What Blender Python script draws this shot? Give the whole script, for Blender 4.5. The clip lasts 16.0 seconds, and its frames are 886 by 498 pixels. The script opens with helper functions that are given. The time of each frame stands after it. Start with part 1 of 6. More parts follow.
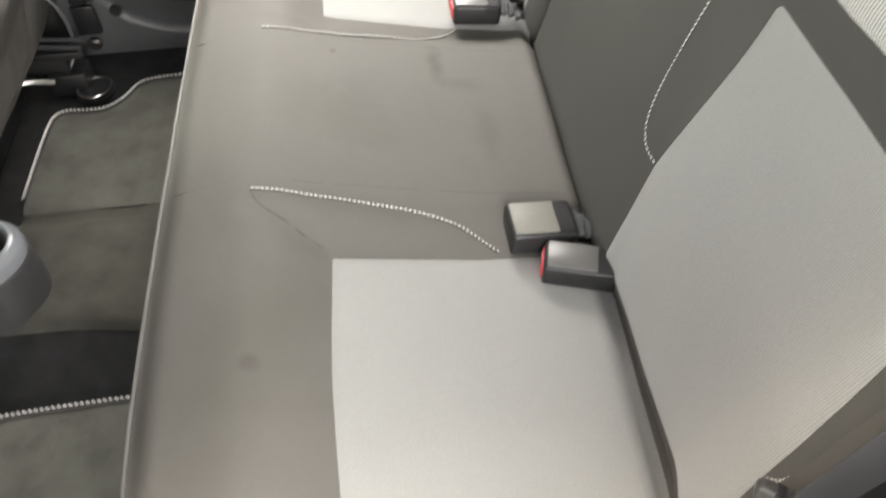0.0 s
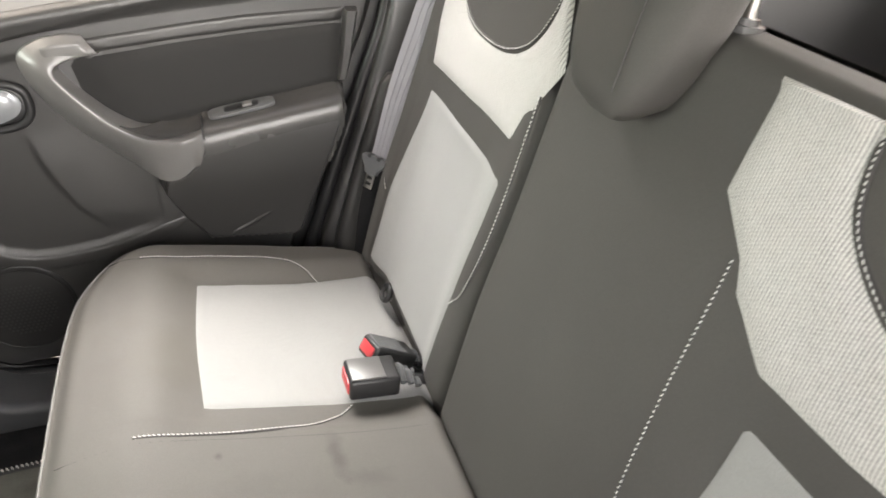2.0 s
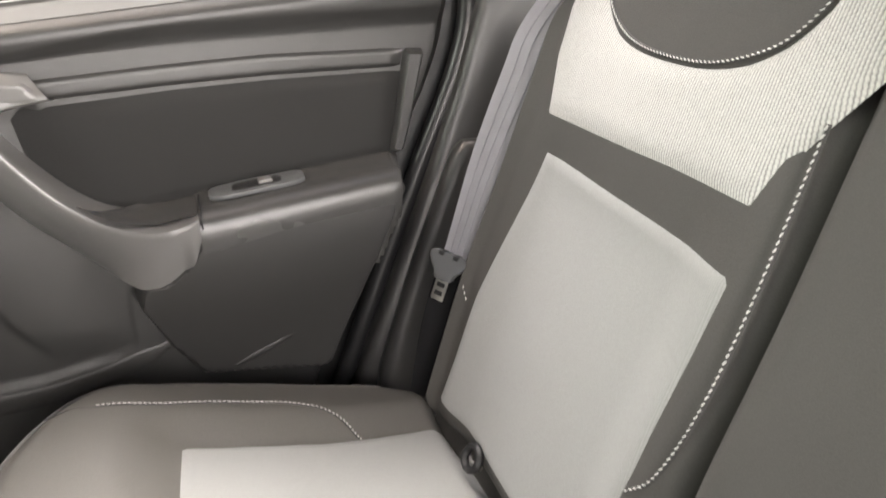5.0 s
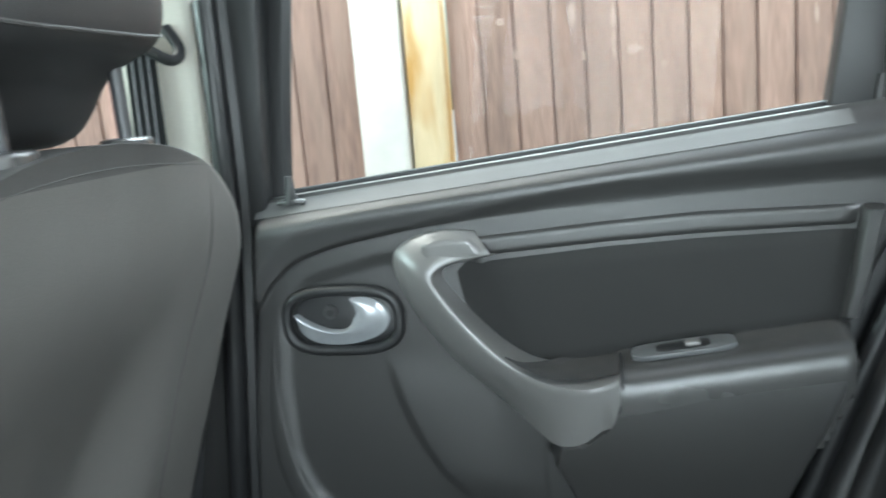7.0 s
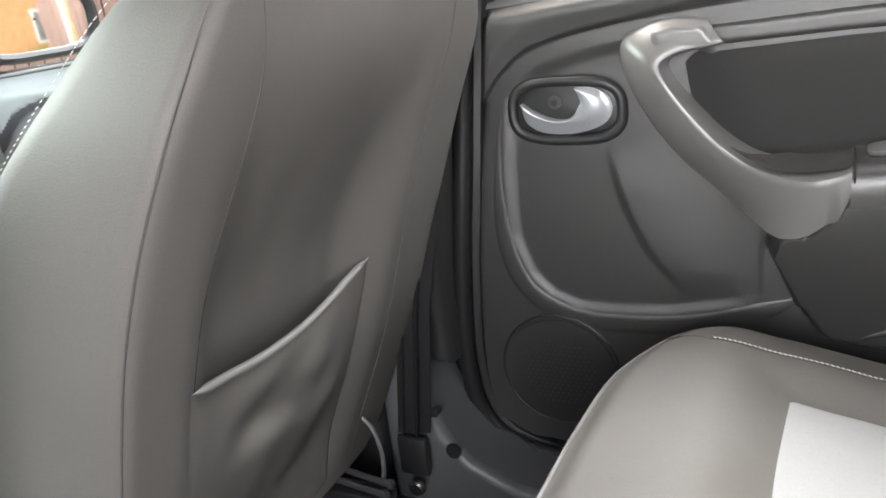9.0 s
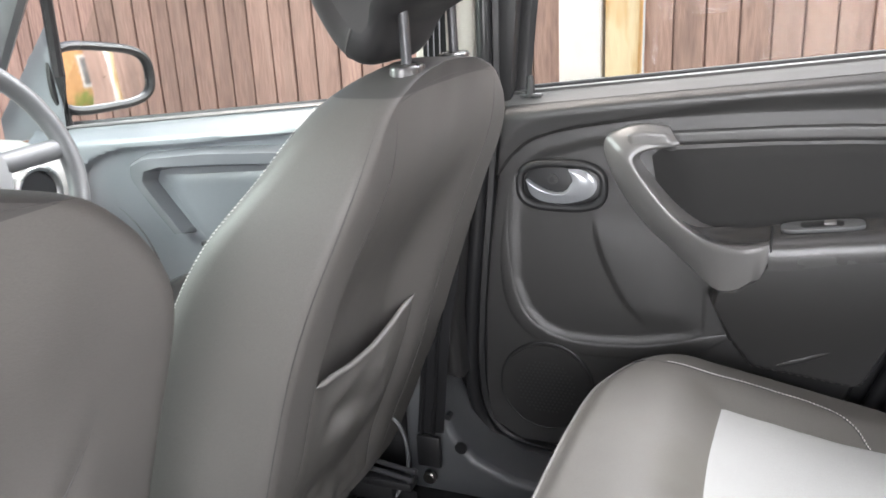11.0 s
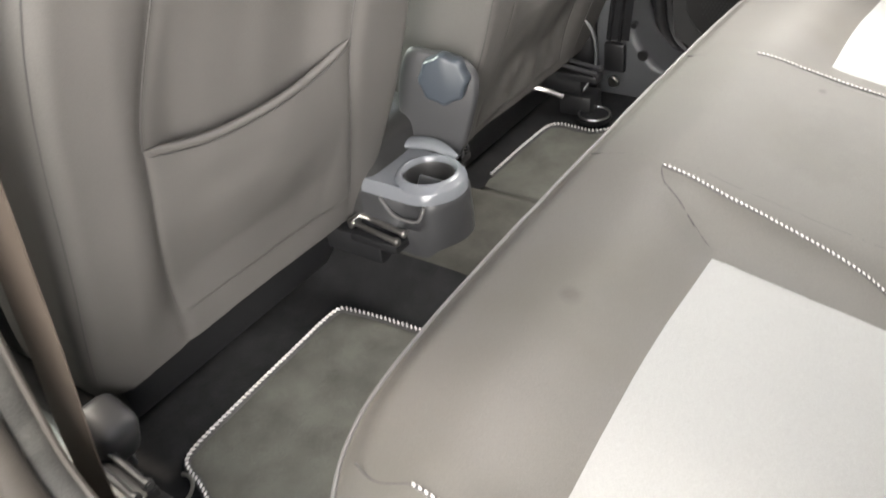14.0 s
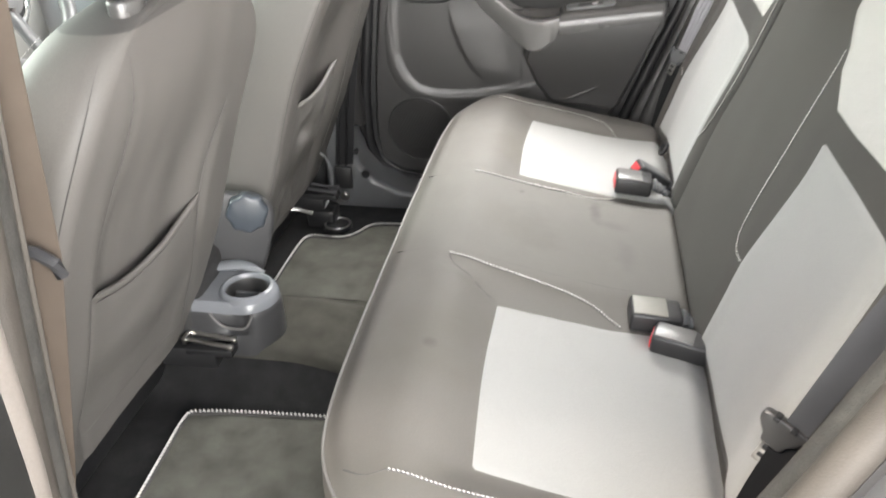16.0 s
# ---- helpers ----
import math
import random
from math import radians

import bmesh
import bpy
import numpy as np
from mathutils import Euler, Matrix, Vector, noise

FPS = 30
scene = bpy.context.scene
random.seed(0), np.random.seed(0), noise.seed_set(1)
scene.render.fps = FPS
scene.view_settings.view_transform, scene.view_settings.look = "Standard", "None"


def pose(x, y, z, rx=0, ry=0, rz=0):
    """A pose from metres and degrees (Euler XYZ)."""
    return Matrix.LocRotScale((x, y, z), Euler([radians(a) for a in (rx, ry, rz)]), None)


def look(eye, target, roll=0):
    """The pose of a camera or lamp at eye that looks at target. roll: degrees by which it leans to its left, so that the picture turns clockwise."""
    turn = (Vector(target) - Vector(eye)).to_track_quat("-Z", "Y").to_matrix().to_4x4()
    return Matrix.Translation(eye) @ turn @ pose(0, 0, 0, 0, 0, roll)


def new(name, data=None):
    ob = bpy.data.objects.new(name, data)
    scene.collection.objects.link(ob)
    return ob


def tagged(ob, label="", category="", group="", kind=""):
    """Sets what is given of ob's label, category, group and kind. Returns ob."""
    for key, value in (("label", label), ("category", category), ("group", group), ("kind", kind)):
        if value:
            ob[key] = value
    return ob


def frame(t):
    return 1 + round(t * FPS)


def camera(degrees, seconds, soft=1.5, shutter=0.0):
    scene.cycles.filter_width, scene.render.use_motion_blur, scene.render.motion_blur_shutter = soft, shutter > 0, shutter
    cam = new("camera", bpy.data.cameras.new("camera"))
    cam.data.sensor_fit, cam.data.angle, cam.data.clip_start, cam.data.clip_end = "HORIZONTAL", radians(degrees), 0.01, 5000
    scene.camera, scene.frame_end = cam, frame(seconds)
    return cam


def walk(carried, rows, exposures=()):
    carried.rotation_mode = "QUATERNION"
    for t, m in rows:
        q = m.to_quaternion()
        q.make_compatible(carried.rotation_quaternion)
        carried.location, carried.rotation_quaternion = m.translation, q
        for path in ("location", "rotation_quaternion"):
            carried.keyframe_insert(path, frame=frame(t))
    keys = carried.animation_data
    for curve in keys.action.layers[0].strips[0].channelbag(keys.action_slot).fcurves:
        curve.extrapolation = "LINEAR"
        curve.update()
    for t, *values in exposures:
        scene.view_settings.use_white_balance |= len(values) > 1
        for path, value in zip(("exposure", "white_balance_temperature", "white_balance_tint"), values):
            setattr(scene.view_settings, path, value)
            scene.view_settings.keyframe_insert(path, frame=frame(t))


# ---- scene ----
cam = camera(56.9, 16.0, 1.7, 0.3)
PATH = [
    (0, (0.24, -0.775, 0.925), (0.327, 0.535, -0.585), -2.9),
    (0.5, (0.27, -0.741, 0.956), (0.505, 0.688, -0.422), -1.9),
    (1, (0.298, -0.712, 0.979), (0.651, 0.812, -0.268), -1.6),
    (1.5, (0.274, -0.667, 0.992), (0.728, 0.936, -0.115), -1.4),
    (2, (0.222, -0.597, 0.965), (0.716, 1.051, -0.055), -0.9),
    (2.5, (0.175, -0.554, 0.87), (0.618, 1.119, -0.132), -0.7),
    (3, (0.148, -0.52, 0.77), (0.562, 1.149, -0.253), 0.3),
    (5.5, (0.21, -0.159, 0.77), (0.819, 1.64, 0.143), -0.8),
    (6, (0.219, -0.149, 0.779), (0.63, 1.739, 0.265), -2.2),
    (6.5, (0.206, -0.15, 0.787), (0.254, 1.801, 0.35), -4.0),
    (7, (0.192, -0.16, 0.776), (-0.182, 1.768, 0.406), -4.95),
    (7.5, (0.166, -0.174, 0.777), (-0.482, 1.678, 0.386), -4.9),
    (8, (0.176, -0.191, 0.758), (-0.681, 1.56, 0.314), -5.5),
    (8.5, (0.166, -0.212, 0.728), (-0.711, 1.499, 0.177), -5.6),
    (9, (0.176, -0.231, 0.72), (-0.65, 1.46, 0.045), -6.2),
    (11.5, (0.196, -0.608, 0.86), (-0.523, 1.154, 0.245), -2.8),
    (12, (0.196, -0.691, 0.849), (-0.641, 1.004, 0.197), -2.7),
    (12.5, (0.214, -0.737, 0.835), (-0.722, 0.85, 0.057), -3.1),
    (13, (0.274, -0.748, 0.809), (-0.74, 0.717, -0.1), -4.3),
    (13.5, (0.327, -0.784, 0.796), (-0.712, 0.574, -0.242), -5.9),
    (14, (0.337, -0.828, 0.753), (-0.68, 0.446, -0.406), -7.4),
    (14.5, (0.32, -0.938, 0.76), (-0.586, 0.325, -0.498), -7.8),
    (15, (0.291, -1.05, 0.823), (-0.404, 0.347, -0.427), -5.5),
    (15.5, (0.276, -1.123, 0.894), (-0.211, 0.445, -0.248), -3.3),
    (16, (0.26, -1.186, 0.946), (-0.046, 0.517, -0.057), -1.7),
]
EXPOSURES = [
    (0.0, 1.12, 7300, 11), (1.0, 1.2, 7300, 12), (2.0, 1.12, 7300, 13), (3.0, 1.4, 7300, 13), (5.5, 1.0, 7350, 15), (6.0, 0.97, 7150, 14), (6.5, 0.75, 6500, 8), (7.0, 0.88, 5950, -2),
    (7.5, 0.68, 5800, -8), (8.0, 0.75, 5950, -4), (8.5, 0.88, 6150, 1), (9.0, 1.1, 6750, 12), (11.5, 0.95, 6550, 13), (12.5, 0.93, 6400, 12), (13.5, 1.52, 7050, 12), (15.0, 1.2, 7200, 12), (16.0, 1.38, 7050, 11),
]
walk(cam, [(t, look(eye, target, roll)) for t, eye, target, roll in PATH], EXPOSURES)

# ---- world and light ----
world = bpy.data.worlds.new("sky")
scene.world = world
world.use_nodes = True
wn = world.node_tree
sky = wn.nodes.new("ShaderNodeTexSky")
sky.sky_type, sky.sun_disc = "NISHITA", False
sky.sun_elevation, sky.sun_rotation = radians(60), radians(256)
sky.air_density, sky.dust_density = 1.2, 3.0
wn.links.new(sky.outputs[0], wn.nodes["Background"].inputs[0])
wn.nodes["Background"].inputs[1].default_value = 0.15

sun_data = bpy.data.lights.new("sun", "SUN")
sun_data.energy, sun_data.angle, sun_data.color = 1.3, radians(12), (1.0, 0.95, 0.88)
sun = new("sun", sun_data)
sun.matrix_world = look((-2.6, -0.65, 4.6), (0, 0, 0))


def opening_lamp(name, eye, target, sx, sy, watts, color=(0.95, 0.97, 1.0)):
    d = bpy.data.lights.new(name, "AREA")
    d.shape, d.size, d.size_y, d.energy, d.color = "RECTANGLE", sx, sy, watts, color
    ob = new(name, d)
    ob.matrix_world = look(eye, target)
    return ob


opening_lamp("door_opening_daylight", (1.2, -3.4, 1.18), (-0.05, -0.2, 0.42), 4.6, 2.4, 335)
opening_lamp("windscreen_daylight", (-1.45, -0.05, 1.15), (0.35, 0.15, 0.50), 1.1, 0.45, 54)
opening_lamp("window_daylight", (0.6, 2.35, 3.2), (0.1, 0.35, 0.35), 3.2, 2.2, 290)
opening_lamp("tailgate_daylight", (1.95, 0, 1.25), (-0.1, 0, 0.65), 1.1, 0.5, 34)


# ---- materials ----
def mat(name, color, rough=0.5, var=0.12, scale=8.0, bump=0.1, bump_scale=600.0, metal=0.0, spec=0.5, fine=0.06, coat=0.0, stain=None, wear=0.06):
    m = bpy.data.materials.new(name)
    m.use_nodes = True
    n, l = m.node_tree.nodes, m.node_tree.links
    p = n["Principled BSDF"]
    p.inputs["Roughness"].default_value = rough
    p.inputs["Metallic"].default_value = metal
    p.inputs["Specular IOR Level"].default_value = spec
    p.inputs["Coat Weight"].default_value = coat
    tc = n.new("ShaderNodeTexCoord")
    big = n.new("ShaderNodeTexNoise")
    big.inputs["Scale"].default_value, big.inputs["Detail"].default_value = scale, 4
    small = n.new("ShaderNodeTexNoise")
    small.inputs["Scale"].default_value, small.inputs["Detail"].default_value = bump_scale, 2
    l.new(tc.outputs["Object"], big.inputs["Vector"])
    l.new(tc.outputs["Object"], small.inputs["Vector"])
    ramp = n.new("ShaderNodeMapRange")
    ramp.inputs["From Min"].default_value, ramp.inputs["From Max"].default_value = 0.3, 0.7
    ramp.inputs["To Min"].default_value, ramp.inputs["To Max"].default_value = 1 - var, 1 + var
    l.new(big.outputs["Fac"], ramp.inputs["Value"])
    r2 = n.new("ShaderNodeMapRange")
    r2.inputs["From Min"].default_value, r2.inputs["From Max"].default_value = 0.3, 0.7
    r2.inputs["To Min"].default_value, r2.inputs["To Max"].default_value = 1 - fine, 1 + fine
    l.new(small.outputs["Fac"], r2.inputs["Value"])
    mul = n.new("ShaderNodeMath")
    mul.operation = "MULTIPLY"
    l.new(ramp.outputs[0], mul.inputs[0])
    l.new(r2.outputs[0], mul.inputs[1])
    mix = n.new("ShaderNodeVectorMath")
    mix.operation = "SCALE"
    mix.inputs[0].default_value = color
    l.new(mul.outputs[0], mix.inputs["Scale"])
    out = mix.outputs[0]
    if stain:
        sn = n.new("ShaderNodeTexNoise")
        sn.inputs["Scale"].default_value, sn.inputs["Detail"].default_value = stain[1], 6
        l.new(tc.outputs["Object"], sn.inputs["Vector"])
        sr = n.new("ShaderNodeMapRange")
        sr.inputs["From Min"].default_value, sr.inputs["From Max"].default_value = stain[2], stain[3]
        l.new(sn.outputs["Fac"], sr.inputs["Value"])
        mc = n.new("ShaderNodeMix")
        mc.data_type = "RGBA"
        l.new(sr.outputs[0], mc.inputs["Factor"])
        l.new(out, mc.inputs["A"])
        mc.inputs["B"].default_value = (*stain[0], 1)
        out = mc.outputs["Result"]
    l.new(out, p.inputs["Base Color"])
    rr = n.new("ShaderNodeMapRange")
    rr.inputs["To Min"].default_value, rr.inputs["To Max"].default_value = max(0.02, rough - wear), min(1, rough + wear)
    l.new(big.outputs["Fac"], rr.inputs["Value"])
    l.new(rr.outputs[0], p.inputs["Roughness"])
    if bump:
        b = n.new("ShaderNodeBump")
        b.inputs["Strength"].default_value, b.inputs["Distance"].default_value = bump, 0.001
        l.new(small.outputs["Fac"], b.inputs["Height"])
        l.new(b.outputs[0], p.inputs["Normal"])
    return m


def weave(name, color, dark, pitch_y, pitch_v, depth, rough=0.75, cross=1.0, fleck=0.0, rib=1.0):
    """Knitted cloth: upright ribs whose loops are set off by half a step from rib to rib."""
    m = mat(name, color, rough, 0.05, 5, 0.0, 500)
    n, l = m.node_tree.nodes, m.node_tree.links
    p = n["Principled BSDF"]
    p.inputs["Sheen Weight"].default_value = 0.2
    tc = n.new("ShaderNodeTexCoord")
    sep = n.new("ShaderNodeSeparateXYZ")
    l.new(tc.outputs["Object"], sep.inputs[0])

    def math_node(op, a, b=None, c=None):
        k = n.new("ShaderNodeMath")
        k.operation = op
        for slot, v in enumerate((a, b, c)):
            if v is None:
                continue
            if isinstance(v, (int, float)):
                k.inputs[slot].default_value = v
            else:
                l.new(v, k.inputs[slot])
        return k.outputs[0]

    up = math_node("ADD", sep.outputs["X"], sep.outputs["Z"])
    wob = n.new("ShaderNodeTexNoise")
    wob.inputs["Scale"].default_value, wob.inputs["Detail"].default_value = 28, 2
    l.new(tc.outputs["Object"], wob.inputs["Vector"])
    along = math_node("MULTIPLY_ADD", wob.outputs["Fac"], 1.6, math_node("MULTIPLY", sep.outputs["Y"], 2 * math.pi / pitch_y))
    ribs = math_node("MULTIPLY", math_node("COSINE", along), rib)
    loops = math_node("MULTIPLY", math_node("COSINE", math_node("MULTIPLY", along, 0.5)), math_node("SINE", math_node("MULTIPLY", up, 2 * math.pi / pitch_v)))
    height = math_node("MULTIPLY_ADD", loops, cross, ribs)
    if fleck:
        fl = n.new("ShaderNodeTexNoise")
        fl.inputs["Scale"].default_value, fl.inputs["Detail"].default_value = 260, 2
        l.new(tc.outputs["Object"], fl.inputs["Vector"])
        height = math_node("MULTIPLY_ADD", math_node("SUBTRACT", fl.outputs["Fac"], 0.5), fleck, height)
    rng = n.new("ShaderNodeMapRange")
    rng.inputs["From Min"].default_value, rng.inputs["From Max"].default_value = -1.5, 0.1
    l.new(height, rng.inputs["Value"])
    mc = n.new("ShaderNodeMix")
    mc.data_type = "RGBA"
    old = p.inputs["Base Color"].links[0].from_socket
    l.new(rng.outputs[0], mc.inputs["Factor"])
    mc.inputs["A"].default_value = (*dark, 1)
    l.new(old, mc.inputs["B"])
    l.new(mc.outputs["Result"], p.inputs["Base Color"])
    b = n.new("ShaderNodeBump")
    b.inputs["Strength"].default_value, b.inputs["Distance"].default_value = 0.6, depth
    l.new(height, b.inputs["Height"])
    l.new(b.outputs[0], p.inputs["Normal"])
    return m


LEATHER = mat("grey_leatherette", (0.130, 0.123, 0.112), 0.66, 0.06, 6, 0.25, 900, spec=0.3, fine=0.08, stain=((0.110, 0.102, 0.085), 4.0, 0.52, 0.78))


def smeared(m, name, spots):
    """A copy of a material with dark handled smears; each spot is centre x, y, half sizes and strength."""
    m = m.copy()
    m.name = name
    n, l = m.node_tree.nodes, m.node_tree.links
    p = n["Principled BSDF"]
    tc = next(k for k in n if k.type == "TEX_COORD")
    wob = n.new("ShaderNodeTexNoise")
    wob.inputs["Scale"].default_value, wob.inputs["Detail"].default_value = 45, 4
    l.new(tc.outputs["Object"], wob.inputs["Vector"])
    for cx, cy, hx, hy, strength in spots:
        mp = n.new("ShaderNodeMapping")
        mp.inputs["Location"].default_value = (-cx / hx, -cy / hy, 0)
        mp.inputs["Scale"].default_value = (1 / hx, 1 / hy, 0)
        l.new(tc.outputs["Object"], mp.inputs["Vector"])
        far = n.new("ShaderNodeVectorMath")
        far.operation = "LENGTH"
        l.new(mp.outputs[0], far.inputs[0])
        add = n.new("ShaderNodeMath")
        add.operation = "MULTIPLY_ADD"
        l.new(wob.outputs["Fac"], add.inputs[0])
        add.inputs[1].default_value = 1.4
        l.new(far.outputs["Value"], add.inputs[2])
        r = n.new("ShaderNodeMapRange")
        r.inputs["From Min"].default_value, r.inputs["From Max"].default_value = 0.9, 1.7
        r.inputs["To Min"].default_value, r.inputs["To Max"].default_value = 1 - strength, 1.0
        l.new(add.outputs[0], r.inputs["Value"])
        v = n.new("ShaderNodeVectorMath")
        v.operation = "SCALE"
        l.new(p.inputs["Base Color"].links[0].from_socket, v.inputs[0])
        l.new(r.outputs[0], v.inputs["Scale"])
        l.new(v.outputs[0], p.inputs["Base Color"])
    return m


LEATHER_USED = smeared(LEATHER, "used_grey_leatherette", [(0.300, 0.098, 0.012, 0.050, 0.30), (0.33, 0.06, 0.03, 0.02, 0.16), (0.171, 0.112, 0.006, 0.007, 0.35), (0.20, 0.0, 0.05, 0.10, 0.10), (0.09, -0.36, 0.012, 0.012, 0.22), (0.35, -0.04, 0.02, 0.06, 0.12)])
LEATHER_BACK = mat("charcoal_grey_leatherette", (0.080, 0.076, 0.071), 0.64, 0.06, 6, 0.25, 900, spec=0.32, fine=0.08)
LEATHER_SEAT = mat("taupe_grey_leatherette", (0.103, 0.097, 0.091), 0.58, 0.06, 6, 0.25, 900, spec=0.42, fine=0.08)
# Seat leatherette with the crown's shade put into the colour.
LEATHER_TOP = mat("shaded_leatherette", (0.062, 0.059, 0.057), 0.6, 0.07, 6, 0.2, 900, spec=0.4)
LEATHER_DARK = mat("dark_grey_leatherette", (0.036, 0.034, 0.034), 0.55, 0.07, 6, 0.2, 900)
# Headrest leatherette darkened for the shade underneath.
LEATHER_UNDER = mat("underside_shade_leatherette", (0.022, 0.0215, 0.022), 0.5, 0.12, 7, 0.2, 900)
INSERT = weave("pale_grey_cloth", (0.33, 0.33, 0.317), (0.262, 0.262, 0.251), 0.0022, 0.0022, 0.00005, 0.75, 0.8, 0.6)
RIBBED = weave("pale_ribbed_cloth", (0.64, 0.625, 0.595), (0.15, 0.145, 0.138), 0.0031, 0.0042, 0.00025, 0.75, 0.6, 1.1)
THREAD = mat("white_thread", (0.74, 0.72, 0.69), 0.7, 0.1, 40, 0.3, 1500)
# Dark tone for the shade in seams and folds; also colours the mat binding.
SEAM = mat("seam_shade_and_binding", (0.06, 0.057, 0.055), 0.7, 0.1, 20, 0.2, 900)
PIPING = mat("pale_piping", (0.17, 0.163, 0.155), 0.5, 0.1, 20, 0.2, 900)
PLASTIC = mat("charcoal_plastic", (0.032, 0.0312, 0.0310), 0.32, 0.06, 5, 0.35, 1100, spec=0.8, wear=0.02)
# Charcoal plastic lightened for the armrest's window sheen; post collars share it.
ARMREST = mat("sheen_lightened_charcoal_plastic", (0.055, 0.054, 0.053), 0.27, 0.06, 5, 0.3, 1100, spec=0.9, wear=0.02)
PLASTIC_SILVER = mat("silver_grey_plastic", (0.135, 0.131, 0.128), 0.32, 0.05, 6, 0.1, 1200, spec=0.8, wear=0.02)
SILL_TRIM = mat("satin_grey_trim", (0.085, 0.084, 0.083), 0.42, 0.05, 6, 0.1, 1200, spec=0.6)
# Dark trim plastic lightened to blue grey, strong daylight put into the colour.
PLASTIC_DAYLIT = mat("daylit_grey_plastic", (0.19, 0.205, 0.222), 0.32, 0.06, 8, 0.2, 900, spec=0.7)
PLASTIC_PALE = mat("pale_grey_plastic", (0.30, 0.30, 0.285), 0.5, 0.06, 6, 0.1, 900)
CUP_GREY = mat("blue_grey_satin_plastic", (0.175, 0.184, 0.198), 0.22, 0.06, 9, 0.1, 900, spec=0.7, wear=0.02)
CUP_BODY = mat("charcoal_satin_plastic", (0.045, 0.045, 0.047), 0.42, 0.06, 9, 0.2, 900)
PLASTIC_BLACK = mat("black_plastic", (0.018, 0.018, 0.019), 0.4, 0.1, 9, 0.25, 900)
PLASTIC_BLUE = mat("blue_grey_plastic", (0.046, 0.055, 0.067), 0.33, 0.08, 12, 0.15, 900)
PLASTIC_GREY = mat("mid_grey_plastic", (0.10, 0.103, 0.106), 0.34, 0.08, 10, 0.2, 900)
RUBBER = mat("black_rubber_seal", (0.02, 0.02, 0.021), 0.55, 0.1, 12, 0.2, 900)
SEAL_BLACK = mat("glossy_black_rubber", (0.014, 0.014, 0.015), 0.32, 0.1, 12, 0.1, 900)
BELT_BLACK = mat("black_webbing", (0.012, 0.012, 0.013), 0.8, 0.1, 30, 0.4, 1600, spec=0.2)
RUBBER_WORN = mat("worn_grey_rubber", (0.068, 0.060, 0.052), 0.5, 0.15, 14, 0.4, 500)
RUBBER_LIP = mat("mottled_grey_rubber", (0.052, 0.050, 0.046), 0.6, 0.22, 26, 0.5, 420, fine=0.2, stain=((0.085, 0.082, 0.074), 30, 0.55, 0.75))
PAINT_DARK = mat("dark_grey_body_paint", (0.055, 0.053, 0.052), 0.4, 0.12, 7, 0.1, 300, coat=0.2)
PAINT_GREY = mat("grey_body_paint", (0.10, 0.10, 0.104), 0.3, 0.05, 5, 0.0, 500, coat=0.4)
TUNNEL_PILE = mat("dark_mat_pile", (0.068, 0.066, 0.057), 0.95, 0.22, 18, 0.9, 1300, spec=0.15, fine=0.3)
CARPET = mat("black_carpet", (0.022, 0.022, 0.0225), 0.95, 0.25, 30, 0.8, 1400, spec=0.2, fine=0.35)
MAT_PILE = mat("charcoal_mat_pile", (0.115, 0.114, 0.10), 0.95, 0.22, 18, 0.9, 1300, spec=0.15, fine=0.3)
CHROME = mat("satin_chrome", (0.78, 0.78, 0.78), 0.28, 0.04, 10, 0.0, 500, metal=1.0)
LEVER = mat("satin_silver_lacquer", (0.40, 0.415, 0.435), 0.3, 0.04, 10, 0.0, 500, metal=0.45)
STEEL = mat("bare_steel", (0.5, 0.49, 0.47), 0.3, 0.1, 20, 0.1, 500, metal=1.0)
POST_STEEL = mat("grey_satin_steel", (0.05, 0.05, 0.053), 0.36, 0.08, 20, 0.0, 500, metal=0.2)
DOOR_CLOTH = mat("charcoal_door_cloth", (0.027, 0.0265, 0.0262), 0.8, 0.08, 8, 0.6, 1100, spec=0.3, fine=0.12)
# Charcoal webbing raised in tone to carry the light on the far belt.
BELT = mat("lit_charcoal_webbing", (0.26, 0.255, 0.275), 0.45, 0.08, 30, 0.5, 1600)
BELT_GREY = mat("dark_grey_webbing", (0.06, 0.061, 0.066), 0.5, 0.08, 30, 0.5, 1600)
BELT_BROWN = mat("brown_grey_webbing", (0.105, 0.082, 0.065), 0.6, 0.08, 30, 0.5, 1600)
RED = mat("red_plastic", (0.62, 0.06, 0.07), 0.4, 0.06, 20, 0.0, 500)
LABEL_PALE = mat("pale_label", (0.23, 0.222, 0.195), 0.45, 0.06, 40, 0.0, 500)
HEADLINER = mat("pale_headliner", (0.60, 0.585, 0.555), 0.9, 0.05, 6, 0.4, 900)
BEIGE = mat("beige_pillar_plastic", (0.60, 0.57, 0.51), 0.5, 0.05, 6, 0.2, 900)
PAINT = mat("pearl_body_paint", (0.12, 0.11, 0.10), 0.3, 0.05, 5, 0.0, 500, coat=0.5)
FENCE = mat("brown_fence_timber", (0.31, 0.193, 0.150), 0.8, 0.2, 16, 0.6, 120, fine=0.2, stain=((0.36, 0.238, 0.186), 20, 0.50, 0.74))
CONCRETE = mat("pale_concrete", (0.66, 0.61, 0.55), 0.9, 0.12, 14, 0.6, 220, fine=0.12)
PINE = mat("yellow_pine_post", (0.66, 0.51, 0.31), 0.75, 0.2, 10, 0.4, 160, stain=((0.46, 0.25, 0.07), 11, 0.52, 0.64))
GROUND = mat("grey_paving", (0.42, 0.41, 0.385), 0.9, 0.2, 3, 0.5, 80)
MIRROR_GLASS = mat("mirror_glass", (0.9, 0.9, 0.9), 0.02, 0.0, 5, 0.0, 100, metal=1.0)


